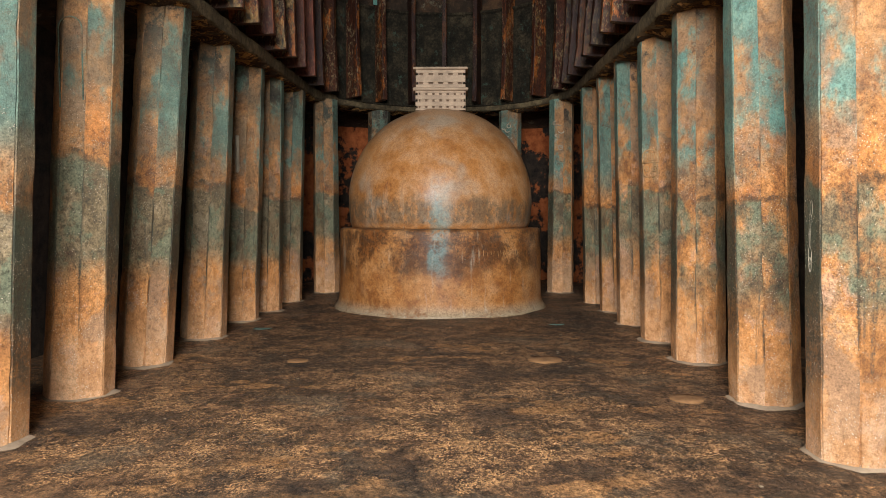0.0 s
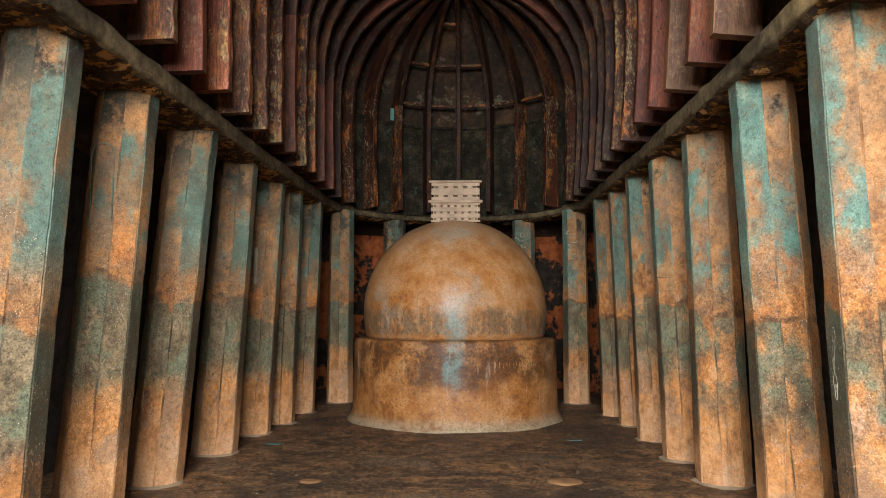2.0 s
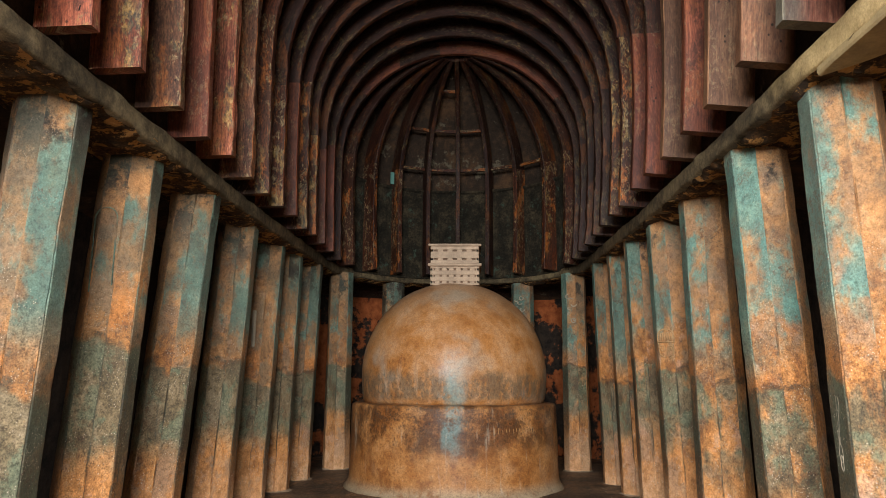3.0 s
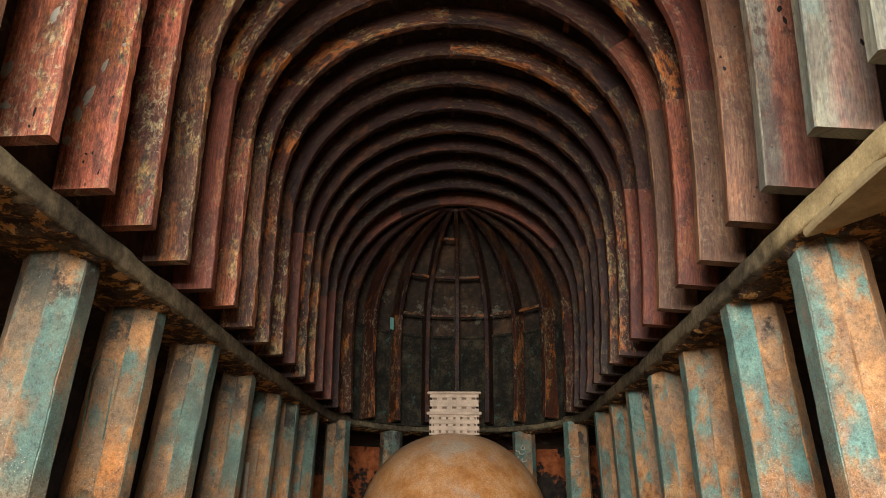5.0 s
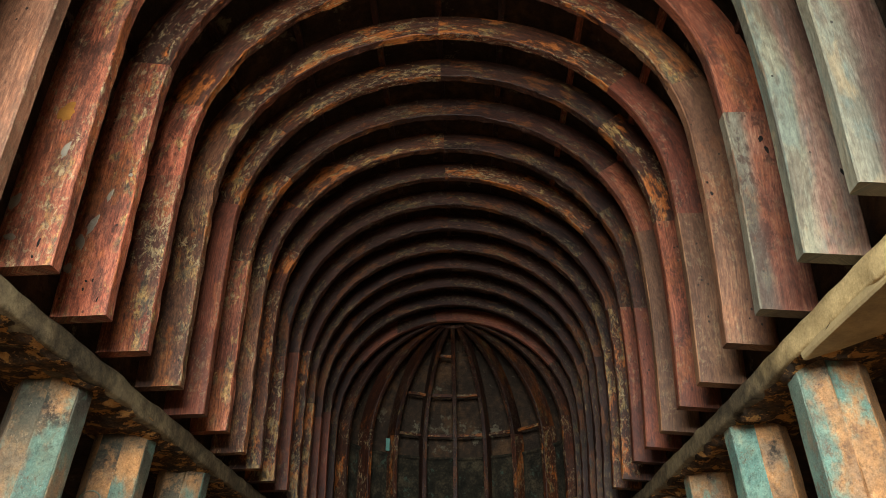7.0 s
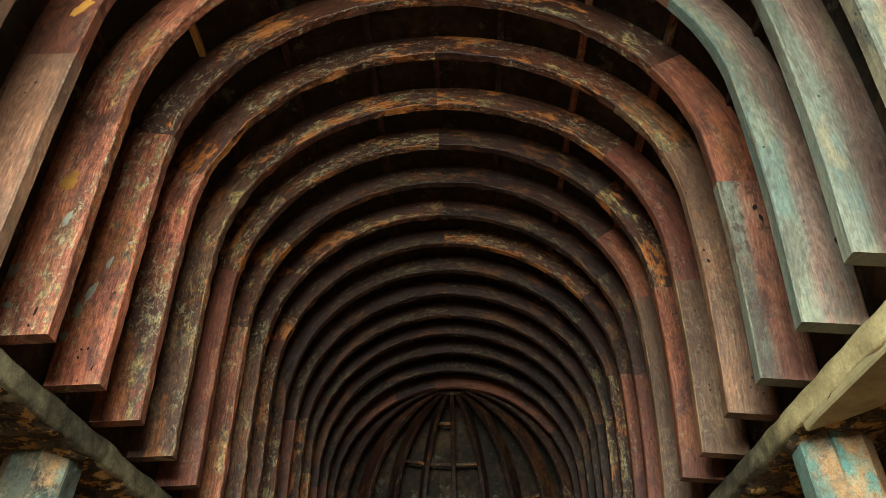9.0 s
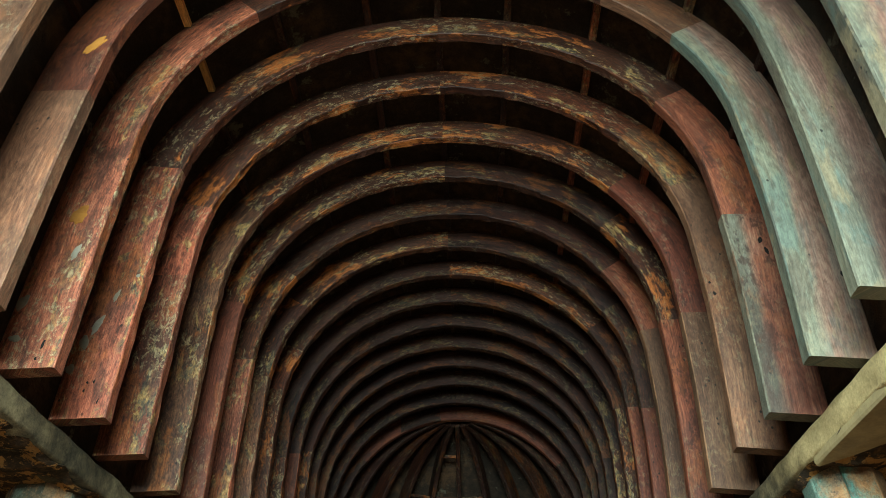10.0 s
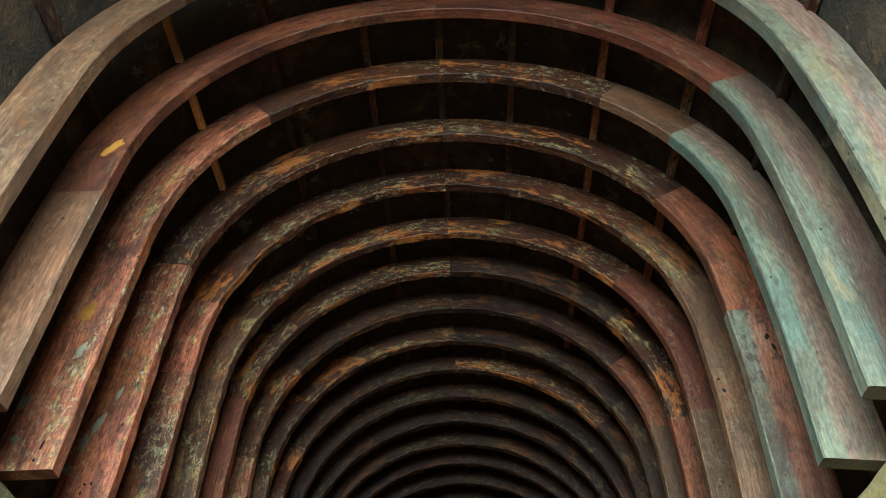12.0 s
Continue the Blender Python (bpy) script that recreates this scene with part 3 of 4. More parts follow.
bm = bmesh.new()
inner = [(2.36, 3.45)] + arch(0.40, 16, 3.6)
sweep(bm, inner, False, 0.06, 1.6, 0.25)
structure("ceiling_vault", bm, ROCK, "dark rough rock vault behind the wooden ribs", "ceiling")

bm = bmesh.new()
sweep(bm, [(2.158, 3.272), (2.147, 3.290), (2.147, 3.35), (2.15, 3.412), (2.17, 3.435), (2.22, 3.455), (2.60, 3.50), (2.60, 3.272)], True, 0.017, 4.5, 0.07, 2.0, 0.10)
structure("beam_architrave", bm, BEAM, "olive plastered stone beam above the pillars", "beam", True)
bm = bmesh.new()
sweep(bm, [(2.175, 3.27), (2.22, 3.255), (2.30, 3.25), (2.38, 3.245), (2.46, 3.25), (2.56, 3.25), (2.66, 3.26), (2.78, 3.28), (2.88, 3.34), (2.88, 3.49), (2.61, 3.49)], True, 0.055, 5.0, 0.06, 2.0, 0.10)
structure("beam_soffit", bm, SOFFIT, "flaked black and orange underside of the stone beam", "beam")


# ---------- pillars ----------
def octagon(bm, low, high, a0, a1, x0, x1, seed, chip):
    """An eight-sided shaft with worn corners, leaning from x0 to x1."""
    rows, n = [], 64
    for i in range(n + 1):
        f = i / n
        z, a, x = low + (high - low) * f, a0 + (a1 - a0) * f, x0 + (x1 - x0) * f
        row = []
        for k in range(8):
            c = math.pi / 8 + k * math.pi / 4
            for s in (-0.16, -0.035, 0.0, 0.035, 0.16):
                ang = c + s
                r = a / math.cos(((ang + math.pi / 8) % (math.pi / 4)) - math.pi / 8)
                worn = noise.noise(Vector((seed, k * 3.1, z * 3.0))) + 0.7 * noise.noise(Vector((seed, k * 3.1, z * 13.0)))
                r -= (0.005 + chip * max(worn, 0.0)) if s == 0 else 0.010 * max(worn - 0.1, 0.0) * (abs(s) < 0.1)
                p = Vector((x + r * math.cos(ang), r * math.sin(ang), z))
                row.append(p + 0.006 * Vector(noise.noise_vector(p * 3.0 + Vector((seed, 0, 0)))))
        rows.append(row)
    layer, near = bm.faces.layers.float.new("facet"), bm.verts.layers.float.new("arris")
    vs = grid(bm, rows, True, True)
    for row in vs:
        for k, v in enumerate(row):
            v[near] = (0.0, 0.7, 1.0, 0.7, 0.0)[k % 5]
    place = {v: k for row in vs for k, v in enumerate(row)}
    for f in bm.faces:
        ks = sorted({place[v] for v in f.verts})
        low_k = ks[0] if len(ks) == 2 and ks[1] - ks[0] == 1 else 39
        f[layer] = float(((low_k + 3) // 5) % 8)


def footing(bm, a, seed):
    """The ragged mortar round a foot."""
    rows = []
    for r, z in ((a + 0.045, -0.014), (a + 0.022, 0.004), (a + 0.006, 0.012), (a - 0.02, 0.022)):
        row = []
        for k in range(32):
            ang = k * math.pi / 16
            w = noise.noise(Vector((seed, math.cos(ang) * 2, math.sin(ang) * 2)))
            q = r / math.cos(((ang + math.pi / 8) % (math.pi / 4)) - math.pi / 8) + 0.035 * w * (z < 0.03)
            row.append((q * math.cos(ang), q * math.sin(ang), z))
        rows.append(row)
    grid(bm, rows, True)


def pillar(x, y, turn, lean, seed, label, a=0.235):
    top = thing("stone_pillar", (x, y, 0), label, "pillar", "pillars round the nave")
    top.rotation_euler = (0, 0, turn)
    bm = bmesh.new()
    octagon(bm, -0.02, 3.40, a, a * 0.91, 0.0, lean, seed, 0.030)
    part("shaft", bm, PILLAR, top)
    bm = bmesh.new()
    footing(bm, a, seed)
    part("footing", bm, MORTAR, top, "pale ragged mortar collar", True)
    return top


# Each pillar of the two rows: its foot (out from the axis, along the hall) and how far its head leans in.
LEFT = ((-2.594, 4.31, 0.19), (-2.612, 5.47, 0.196), (-2.618, 6.64, 0.27), (-2.575, 8.07, 0.184), (-2.559, 9.38, 0.15), (-2.479, 10.31, 0.09), (-2.426, 11.40, 0.11))
RIGHT = ((2.598, 4.15, 0.125), (2.618, 5.40, 0.142), (2.611, 6.87, 0.065), (2.60, 7.96, 0.111), (2.592, 9.12, 0.105), (2.612, 10.32, 0.116), (2.546, 11.30, 0.105))
pillars = {}
for k, (x, y, lean) in enumerate(LEFT):
    pillars["l", k] = pillar(x, y, 0, lean, k * 7.3, "octagonal stone pillar stained orange and teal, leaning inward on the rock floor")
for k, (x, y, lean) in enumerate(RIGHT):
    pillars["r", k] = pillar(x, y, math.pi, lean, k * 5.9 + 60, "octagonal stone pillar stained orange and teal beside the dark aisle")
for k, (x, y) in enumerate(((-2.02, 12.75), (2.15, 12.85), (-1.20, 13.95), (1.32, 13.95), (0.06, 14.40))):
    turn = math.atan2(CY - y, AX - x)
    pillars["a", k] = pillar(x, y, turn, 0.0, k * 3.7 + 130, "dim octagonal stone pillar behind the stupa", 0.22)


# ---------- timber ribs ----------
def plank(bm, path, depth, thick, seed, wear, s0=0.0):
    """A plank that follows path, (out, z) points with their normals, its edge facing the nave; the map runs along it."""
    uv = bm.loops.layers.uv.verify()
    fine_path = []
    for (p, n, d), (q, m, e) in zip(path, path[1:]):
        for j in range(3):
            f = j / 3
            fine_path.append(tuple(tuple(a + (b - a) * f for a, b in zip(u, w)) for u, w in ((p, q), (n, m))) + (d + (e - d) * f,))
    path = fine_path + [path[-1]]
    c, rows, lengths, run = 0.008, [], [], s0
    for i, (p, nrm, d) in enumerate(path):
        if i:
            run += (Vector(p) - Vector(path[i - 1][0])).length
        lengths.append(run)
        h = thick / 2
        jag = wear * (noise.noise(Vector((seed, run * 5.0, 0.0))) + 0.8 * noise.noise(Vector((seed, run * 17.0, 4.0))))
        jag2 = wear * (noise.noise(Vector((seed, run * 6.0, 9.0))) + 0.8 * noise.noise(Vector((seed, run * 19.0, 2.0))))
        sect = [(c + jag, -h), (d - c, -h), (d, -h + c), (d, h - c), (d - c, h), (c + jag2, h), (jag2, h - c), (jag, -h + c)]
        rows.append([(p[0] + nrm[0] * q, y, p[1] + nrm[1] * q) for q, y in sect])
    vs = grid(bm, rows, True, True)
    across = (0.0, depth, depth + 0.01, depth + thick, depth + thick + 0.01, 2 * depth + thick, 2 * depth + thick + 0.01, 2 * depth + 2 * thick)
    where = {v: (lengths[i], across[k]) for i, row in enumerate(vs) for k, v in enumerate(row)}
    for f in bm.faces:
        wrap = max(where[l.vert][1] for l in f.loops) - min(where[l.vert][1] for l in f.loops) > depth + 0.05 and len(f.verts) == 4
        for l in f.loops:
            u, v = where[l.vert]
            l[uv].uv = (u, v + (2 * depth + 2 * thick + 0.01 if wrap and v < 0.001 else 0.0))


def half_arch(low, n=22, bulge=0.05):
    """Points with outward normals and depths, from the foot to the crown."""
    pts = arch(0.0, n, low, bulge)
    out = []
    for i, p in enumerate(pts):
        a, b = Vector(pts[max(i - 1, 0)]), Vector(pts[min(i + 1, len(pts) - 1)])
        t = (b - a).normalized()
        if i == len(pts) - 1:
            t = Vector((-1, 0))
        f = i / (len(pts) - 1)
        out.append((tuple(p), (t.y, -t.x), 0.34 - 0.09 * min(1.0, max(0.0, (f - 0.2) / 0.65))))
    return out


def cut(path, a, b):
    return path[a : b + 1]


BOARDS = {
    (0, 1, 0): WOOD_GREY, (0, 1, 1): WOOD_TAN, (0, -1, 0): WOOD_TAN, (0, -1, 1): WOOD_TAN,
    (1, 1, 0): WOOD_GREY, (1, 1, 1): WOOD_NEW, (1, -1, 0): WOOD_TAN, (1, -1, 1): WOOD_NEW, (1, 1, 2): WOOD_NEW, (1, -1, 2): WOOD_NEW,
    (2, 1, 0): WOOD_GREY, (2, 1, 1): WOOD_TAN, (2, -1, 0): WOOD_RED, (2, -1, 1): WOOD_RED,
    (3, 1, 0): WOOD_BAND, (3, 1, 1): WOOD_NEW, (3, -1, 0): WOOD_RED, (3, -1, 1): WOOD_OLD,
    (4, 1, 0): WOOD_TAN, (4, 1, 1): WOOD_LIME, (4, -1, 0): WOOD_RED, (4, -1, 1): WOOD_RED,
    (5, 1, 0): WOOD_TAN, (5, 1, 1): WOOD_NEW, (5, -1, 0): WOOD_LIME, (5, -1, 1): WOOD_LIME,
    (6, 1, 0): WOOD_NEW, (6, 1, 1): WOOD_OLD, (6, -1, 0): WOOD_NEW, (7, 1, 0): WOOD_TAN, (7, -1, 0): WOOD_RED,
    (8, 1, 0): WOOD_NEW, (8, -1, 0): WOOD_LIME, (16, 1, 2): WOOD_NEW, (16, -1, 2): WOOD_NEW,
}
# Where the boards of a half rib meet, as stations along its curve.
JOINTS = {(1, -1): (5, 14), (3, 1): (5, 13), (5, 1): (5, 15), (6, 1): (6, 15), (4, -1): (5, 9), (2, -1): (11, 17), (0, -1): (8, 14), (0, 1): (12, 18), (2, 1): (13, 18), (1, 1): (11, 18), (4, 1): (10, 15)}


def rib(index, y, seed):
    rng = random.Random(seed)
    top = thing("timber_rib", (AX, y + 0.05, 3.5), "curved timber rib of jointed red-brown boards under the rock vault", "rib", "ribs of the vault")
    for side in (1, -1):
        low = 3.5 + rng.uniform(-0.025, 0.025)
        path = half_arch(low, 22, 0.075 if side > 0 else 0.03)
        drawn = (rng.choice((5, 6, 7, 8)), rng.choice((12, 13, 14, 15)))
        joints = [0, *JOINTS.get((index, side), drawn), len(path) - 1]
        for k, (a, b) in enumerate(zip(joints, joints[1:])):
            bm = bmesh.new()
            old = rng.random() < (0.5 if k == 0 else 0.93)
            # deeper ribs get these boards more often, painting the light's falloff
            darkened = (k > 0 and y > 5.4 and rng.random() < 0.30 * (y - 4.8)) or (k == 0 and y > 7.6 and rng.random() < 0.18 * (y - 7.0))
            wood_of = BOARDS.get((index, side, k)) or (WOOD_DIM if darkened else WOOD_OLD if old else WOOD_NEW)
            darkened, old = wood_of == WOOD_DIM, wood_of in (WOOD_OLD, WOOD_LIME)
            wear = 0.015 if old or darkened else 0.008 if wood_of == WOOD_RED else 0.002
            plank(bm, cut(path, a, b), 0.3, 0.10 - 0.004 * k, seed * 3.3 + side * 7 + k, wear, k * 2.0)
            for v in bm.verts:
                v.co.x, v.co.z = v.co.x * side, v.co.z - 3.5
            look_of = "old board darkened to stand in for dim light" if darkened else "weathered dark board with lichen" if old else "grey-green board with bluish daylight in its colour" if wood_of in (WOOD_GREY, WOOD_BAND) else "plain tan board" if wood_of == WOOD_TAN else "smooth reddish board"
            part(("leg_board", "haunch_board", "crown_board")[k], bm, wood_of, top, look_of)
    return top


RIBS = (1.86, 2.46, 3.05, 3.68, 4.28, 4.93, 5.51, 6.13, 6.74, 7.33, 7.95, 8.56, 9.17, 9.74, 10.37, 11.05, 11.72)   # their front faces
ribs = [rib(k, y, k + 11) for k, y in enumerate(RIBS)]


def board_mark(index, x, z, w, h, turn, material, name, label):
    """A thin ragged daub, crust or worm hole on the front face of a rib."""
    bm, n, rows = bmesh.new(), 26, []
    for q, out in ((1.0, 0.002), (0.93, -0.003), (0.45, -0.004), (0.02, -0.004)):
        row = []
        for j in range(n):
            a = 2 * math.pi * j / n
            wob = 1.0 + 0.45 * noise.noise(Vector((x * 3.0, math.cos(a) * 1.7, math.sin(a) * 1.7 + z)))
            u, v = q * w * wob * math.cos(a), q * h * wob * math.sin(a)
            row.append((x - AX + u * math.cos(turn) - v * math.sin(turn), out - 0.05, z - 3.5 + u * math.sin(turn) + v * math.cos(turn)))
        rows.append(row)
    grid(bm, rows, True)
    part(name, bm, material, ribs[index], label)


LICHEN = plain("grey_lichen", (0.30, 0.25, 0.19), 0.9, 0.01)
RUSTY = plain("orange_daub", (0.46, 0.19, 0.03), 0.85, 0.008)
HOLE = plain("worm_hole", (0.012, 0.008, 0.006), 0.9)
# rib, place, half width and height, turn
for index, x, z, w, h, turn in ((2, -2.05, 4.52, 0.05, 0.075, -0.15), (1, -1.97, 5.38, 0.035, 0.09, -0.5)):
    board_mark(index, x, z, w, h, turn, RUSTY, "orange_daub", "worn orange daub of paint")
for index, x, z, w, h, turn in ((3, -2.09, 4.14, 0.025, 0.08, -0.3), (3, -2.14, 4.01, 0.03, 0.06, 0.2), (3, -2.17, 3.82, 0.028, 0.04, 0.0), (3, -1.93, 4.52, 0.014, 0.014, 0.0), (3, -2.03, 4.36, 0.015, 0.05, -0.2), (2, -2.17, 3.89, 0.03, 0.06, -0.3), (2, -2.13, 3.66, 0.035, 0.025, 0.0), (2, -1.98, 4.24, 0.02, 0.06, -0.2)):
    board_mark(index, x, z, w, h, turn, LICHEN, "lichen_patch", "pale grey lichen patch")
for index, x, z, w, h, turn in ((3, -2.03, 3.725, 0.008, 0.008, 0.0), (3, -2.035, 3.67, 0.006, 0.012, -0.2), (3, -1.99, 3.73, 0.005, 0.012, -0.3), (3, -1.93, 3.60, 0.004, 0.02, -0.2), (2, -1.96, 3.62, 0.006, 0.03, -0.1), (2, -1.97, 3.535, 0.006, 0.010, 0.0), (4, 2.10, 4.70, 0.011, 0.016, 0.3), (4, 2.085, 4.80, 0.008, 0.010, 0.0), (3, 2.27, 4.63, 0.012, 0.03, 0.2), (3, 2.25, 4.72, 0.015, 0.025, -0.3), (2, 2.30, 3.98, 0.009, 0.02, 0.3)):
    board_mark(index, x, z, w, h, turn, HOLE, "worm_hole", "dark worm hole")


def apse_rib(angle, seed):
    rng = random.Random(seed)
    top = thing("apse_rib", (AX, CY - 0.17, 3.5), "dark curved timber rib of the half dome above the stupa", "rib", "ribs of the apse")
    top.rotation_euler = (0, 0, radians(90 - angle))
    path = half_arch(3.5)
    for k, (a, b) in enumerate(((0, 8), (8, len(path) - 3))):
        bm = bmesh.new()
        plank(bm, cut(path, a, b), 0.28, 0.085 - 0.004 * k, seed * 1.7 + k, 0.006, k * 2.0)
        for v in bm.verts:
            v.co.z -= 3.5
        # apse crowns and middle legs are darkened the same way
        part(("leg_board", "crown_board")[k], bm, WOOD_DIM if k or abs(angle) < 25 else WOOD_OLD, top)


for k, angle in enumerate((-88, -70, -51, -34, -17, 0, 17, 34, 54, 74)):
    apse_rib(angle, k + 50)


def batten(bm, p, q, w, h):
    """A straight batten from p to q."""
    p, q = Vector(p), Vector(q)
    d = (q - p).normalized()
    side = d.cross(Vector((0, 0, 1))).normalized() if abs(d.z) < 0.95 else Vector((1, 0, 0))
    up = side.cross(d)
    uv = bm.loops.layers.uv.verify()
    rows = [[e + side * a * w / 2 + up * b * h / 2 for a, b in ((-1, -1), (1, -1), (1, 1), (-1, 1))] for e in (p, q)]
    grid(bm, rows, True, True)
    for f in bm.faces:
        for l in f.loops:
            l[uv].uv = ((l.vert.co - p).dot(d), (l.vert.co - p).dot(side) + (l.vert.co - p).dot(up))


full = half_arch(3.5)
for side in (1, -1):
    for k in (9, 14, 19, 24, 28)[: 5 if side > 0 else 4]:
        (r, z), nrm, d = full[k]
        r, z = r + nrm[0] * (d + 0.025), z + nrm[1] * (d + 0.025)
        bm = bmesh.new()
        batten(bm, (AX + side * r, 3.80 if (side, k) == (-1, 14) else 1.6, z), (AX + side * r, 11.7, z), 0.06, 0.06)
        tagged(new("purlin", mesh_of("purlin", bm, WOOD_RED if side > 0 and k in (14, 19) else WOOD_DIM)), "thin dark timber purlin lying over the ribs", "purlin", "purlins of the vault")

for z, r, between in ((5.62, 2.10, (-34, -17, 0, 17, 34, 54)), (6.33, 1.80, (-34, -17, 0, 17)), (6.92, 1.20, (-17, 0))):
    for a0, a1 in zip(between, between[1:]):
        a, b = radians(90 - a0 - 1.5), radians(90 - a1 + 1.5)
        bm = bmesh.new()
        batten(bm, (AX + r * math.cos(a), CY - 0.17 + r * math.sin(a), z), (AX + r * math.cos(b), CY - 0.17 + r * math.sin(b), z), 0.05, 0.055)
        tagged(new("apse_batten", mesh_of("apse_batten", bm, WOOD_OLD)), "short horizontal timber batten between the apse ribs", "batten", "battens of the apse")

# The roughly dressed rock between the feet of the apse ribs, with a lip along its top.
bm = bmesh.new()
rows = []
for i in range(61):
    a = radians(20 + 140 * i / 60)
    rows.append([rough((AX + r * math.cos(a), CY - 0.12 + r * math.sin(a), z), 0.012, 4.0) for r, z in ((2.30, 3.46), (2.20, 3.46), (2.20, 3.9), (2.20, 4.4), (2.20, 4.9), (2.195, 5.17), (2.15, 5.20), (2.15, 5.235), (2.30, 5.26))])
grid(bm, rows, True, True)
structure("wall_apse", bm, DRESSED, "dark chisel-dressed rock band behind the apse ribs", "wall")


# ---------- stupa ----------
def turned(bm, profile, n=96, size=0.0, scale=1.0):
    rows = []
    for r, z in profile:
        rows.append([rough((r * math.cos(2 * math.pi * k / n), r * math.sin(2 * math.pi * k / n), z), size, scale) for k in range(n)])
    grid(bm, rows, True, True)


SX, SY = 0.045, 11.13
stupa = thing("stupa", (SX, SY, 0), "orange-brown rock-cut stupa with a smooth dome on a round drum", "stupa")
bm = bmesh.new()
turned(bm, [(1.66, -0.02), (1.60, 0.03), (1.565, 0.10)] + [(1.555 - 0.02 * i / 10, 0.15 + 0.98 * i / 10) for i in range(11)] + [(1.525, 1.17), (1.50, 1.185), (1.36, 1.19), (0.2, 1.19)], size=0.008, scale=2.5)
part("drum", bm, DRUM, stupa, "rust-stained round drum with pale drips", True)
bm = bmesh.new()
prof = [(1.345, 1.185), (1.36, 1.22)] + [(1.375 + 0.025 * math.sin(i / 5 * math.pi / 2), 1.25 + 0.35 * i / 5) for i in range(6)]
for i in range(1, 25):
    a = math.pi / 2 * i / 24
    prof.append((max(1.40 * math.cos(a) ** 0.96, 0.02), 1.60 + 1.40 * math.sin(a)))
turned(bm, prof, size=0.008, scale=2.2)
part("dome", bm, DOME, stupa, "polished brown dome with a bluish sheen painted down its front", True)

harmika = thing("harmika", (SX + 0.015, SY, 2.93), "pale carved stone railing box standing on the stupa's dome", "harmika")


def tier(name, z0, z1, half, cols, rows_, post, rail, label):
    """A square lattice tier: a core, posts and rails standing proud."""
    bm = bmesh.new()
    box(bm, -half + 0.03, -half + 0.03, z0, half - 0.03, half - 0.03, z1)
    core = part(name, bm, PIT, harmika, label)
    h, w = z1 - z0, 2 * half
    for face in range(4):
        m = Matrix.Rotation(face * math.pi / 2, 4, "Z")
        pieces = []
        for i in range(cols + 1):
            x = -half + w * i / cols
            pieces.append(("post", (max(x - post, -half), -half, z0, min(x + post, half), -half + 0.05, z1)))
        for j in range(rows_ + 1):
            z = z0 + h * j / rows_
            pieces.append(("rail", (-half, -half - 0.004, max(z - rail, z0), half, -half + 0.05, min(z + rail, z1))))
        for label_, b in pieces:
            bm = bmesh.new()
            box(bm, *b, 0.006)
            bm.transform(m)
            part(label_, bm, PALE, core)


tier("lower_tier", 0.0, 0.29, 0.37, 7, 3, 0.036, 0.033, "lower carved railing tier")
bm = bmesh.new()
box(bm, -0.41, -0.41, 0.288, 0.41, 0.41, 0.335, 0.012)
part("ledge", bm, PALE, harmika)
tier("upper_tier", 0.334, 0.60, 0.365, 5, 2, 0.040, 0.052, "upper tier with small square openings")
bm = bmesh.new()
box(bm, -0.405, -0.405, 0.598, 0.405, 0.405, 0.635, 0.012)
part("cornice", bm, PALE, harmika)


# ---------- small things ----------
def cord(bm, pts, r, n=6):
    """A thin round bead along points."""
    pts = [Vector(p) for p in pts]
    rows = []
    for i, p in enumerate(pts):
        d = (pts[min(i + 1, len(pts) - 1)] - pts[max(i - 1, 0)]).normalized()
        a = d.cross(Vector((0.31, 0.9, 0.27))).normalized()
        b = d.cross(a)
        rows.append([p + r * (math.cos(2 * math.pi * k / n) * a + math.sin(2 * math.pi * k / n) * b) for k in range(n)])
    grid(bm, rows, True, True)


def oval(cx, cz, w, h, a0=0.0, a1=2 * math.pi, n=18):
    return [(cx + w * math.cos(a0 + (a1 - a0) * i / n), cz + h * math.sin(a0 + (a1 - a0) * i / n)) for i in range(n + 1)]


def relief(owner, strokes, at, across, r, material, name, label, slope=0.0):
    """Strokes of (u, z) points laid on one face of a pillar; slope: how the face leans."""
    bm = bmesh.new()
    for line in strokes:
        cord(bm, [Vector(at) + Vector(across) * u + Vector((slope * w, 0, w)) for u, w in line], r)
    part(name, bm, material, owner, label, True)


# The long-stemmed flower scratched on the nearest right pillar, on its side to the nave.
flower = [oval(-0.02, 0.17, 0.013, 0.028), oval(0.022, 0.17, 0.013, 0.028), oval(0.003, -0.01, 0.017, 0.034), oval(0.003, -0.045, 0.012, 0.028)]
flower += [[(-0.02, 0.142), (-0.006, 0.07), (0.0, 0.02)], [(0.022, 0.142), (0.012, 0.07), (0.006, 0.02)], [(0.003, 0.15), (0.003, 0.02)]]
flower = [[(u * 1.15, w * 1.5) for u, w in line] for line in flower]
relief(pillars["r", 0], flower, (0.2705, -0.03, 1.17), (0, 1, 0), 0.0025, CHALK, "scratched_flower", "pale scratched drawing of a long-stemmed flower", 0.031)

# The carved emblem: a crest of upright strokes over two curls.
emblem = [oval(0.0, 0.10, 0.115, 0.10, 0.0, math.pi), [(-0.115, 0.10), (-0.115, 0.02)], [(0.115, 0.10), (0.115, 0.02)], [(-0.115, 0.03), (0.115, 0.03)]]
emblem += [[(u, 0.05), (u * 0.9, 0.155)] for u in (-0.08, -0.05, -0.02, 0.02, 0.05, 0.08)]
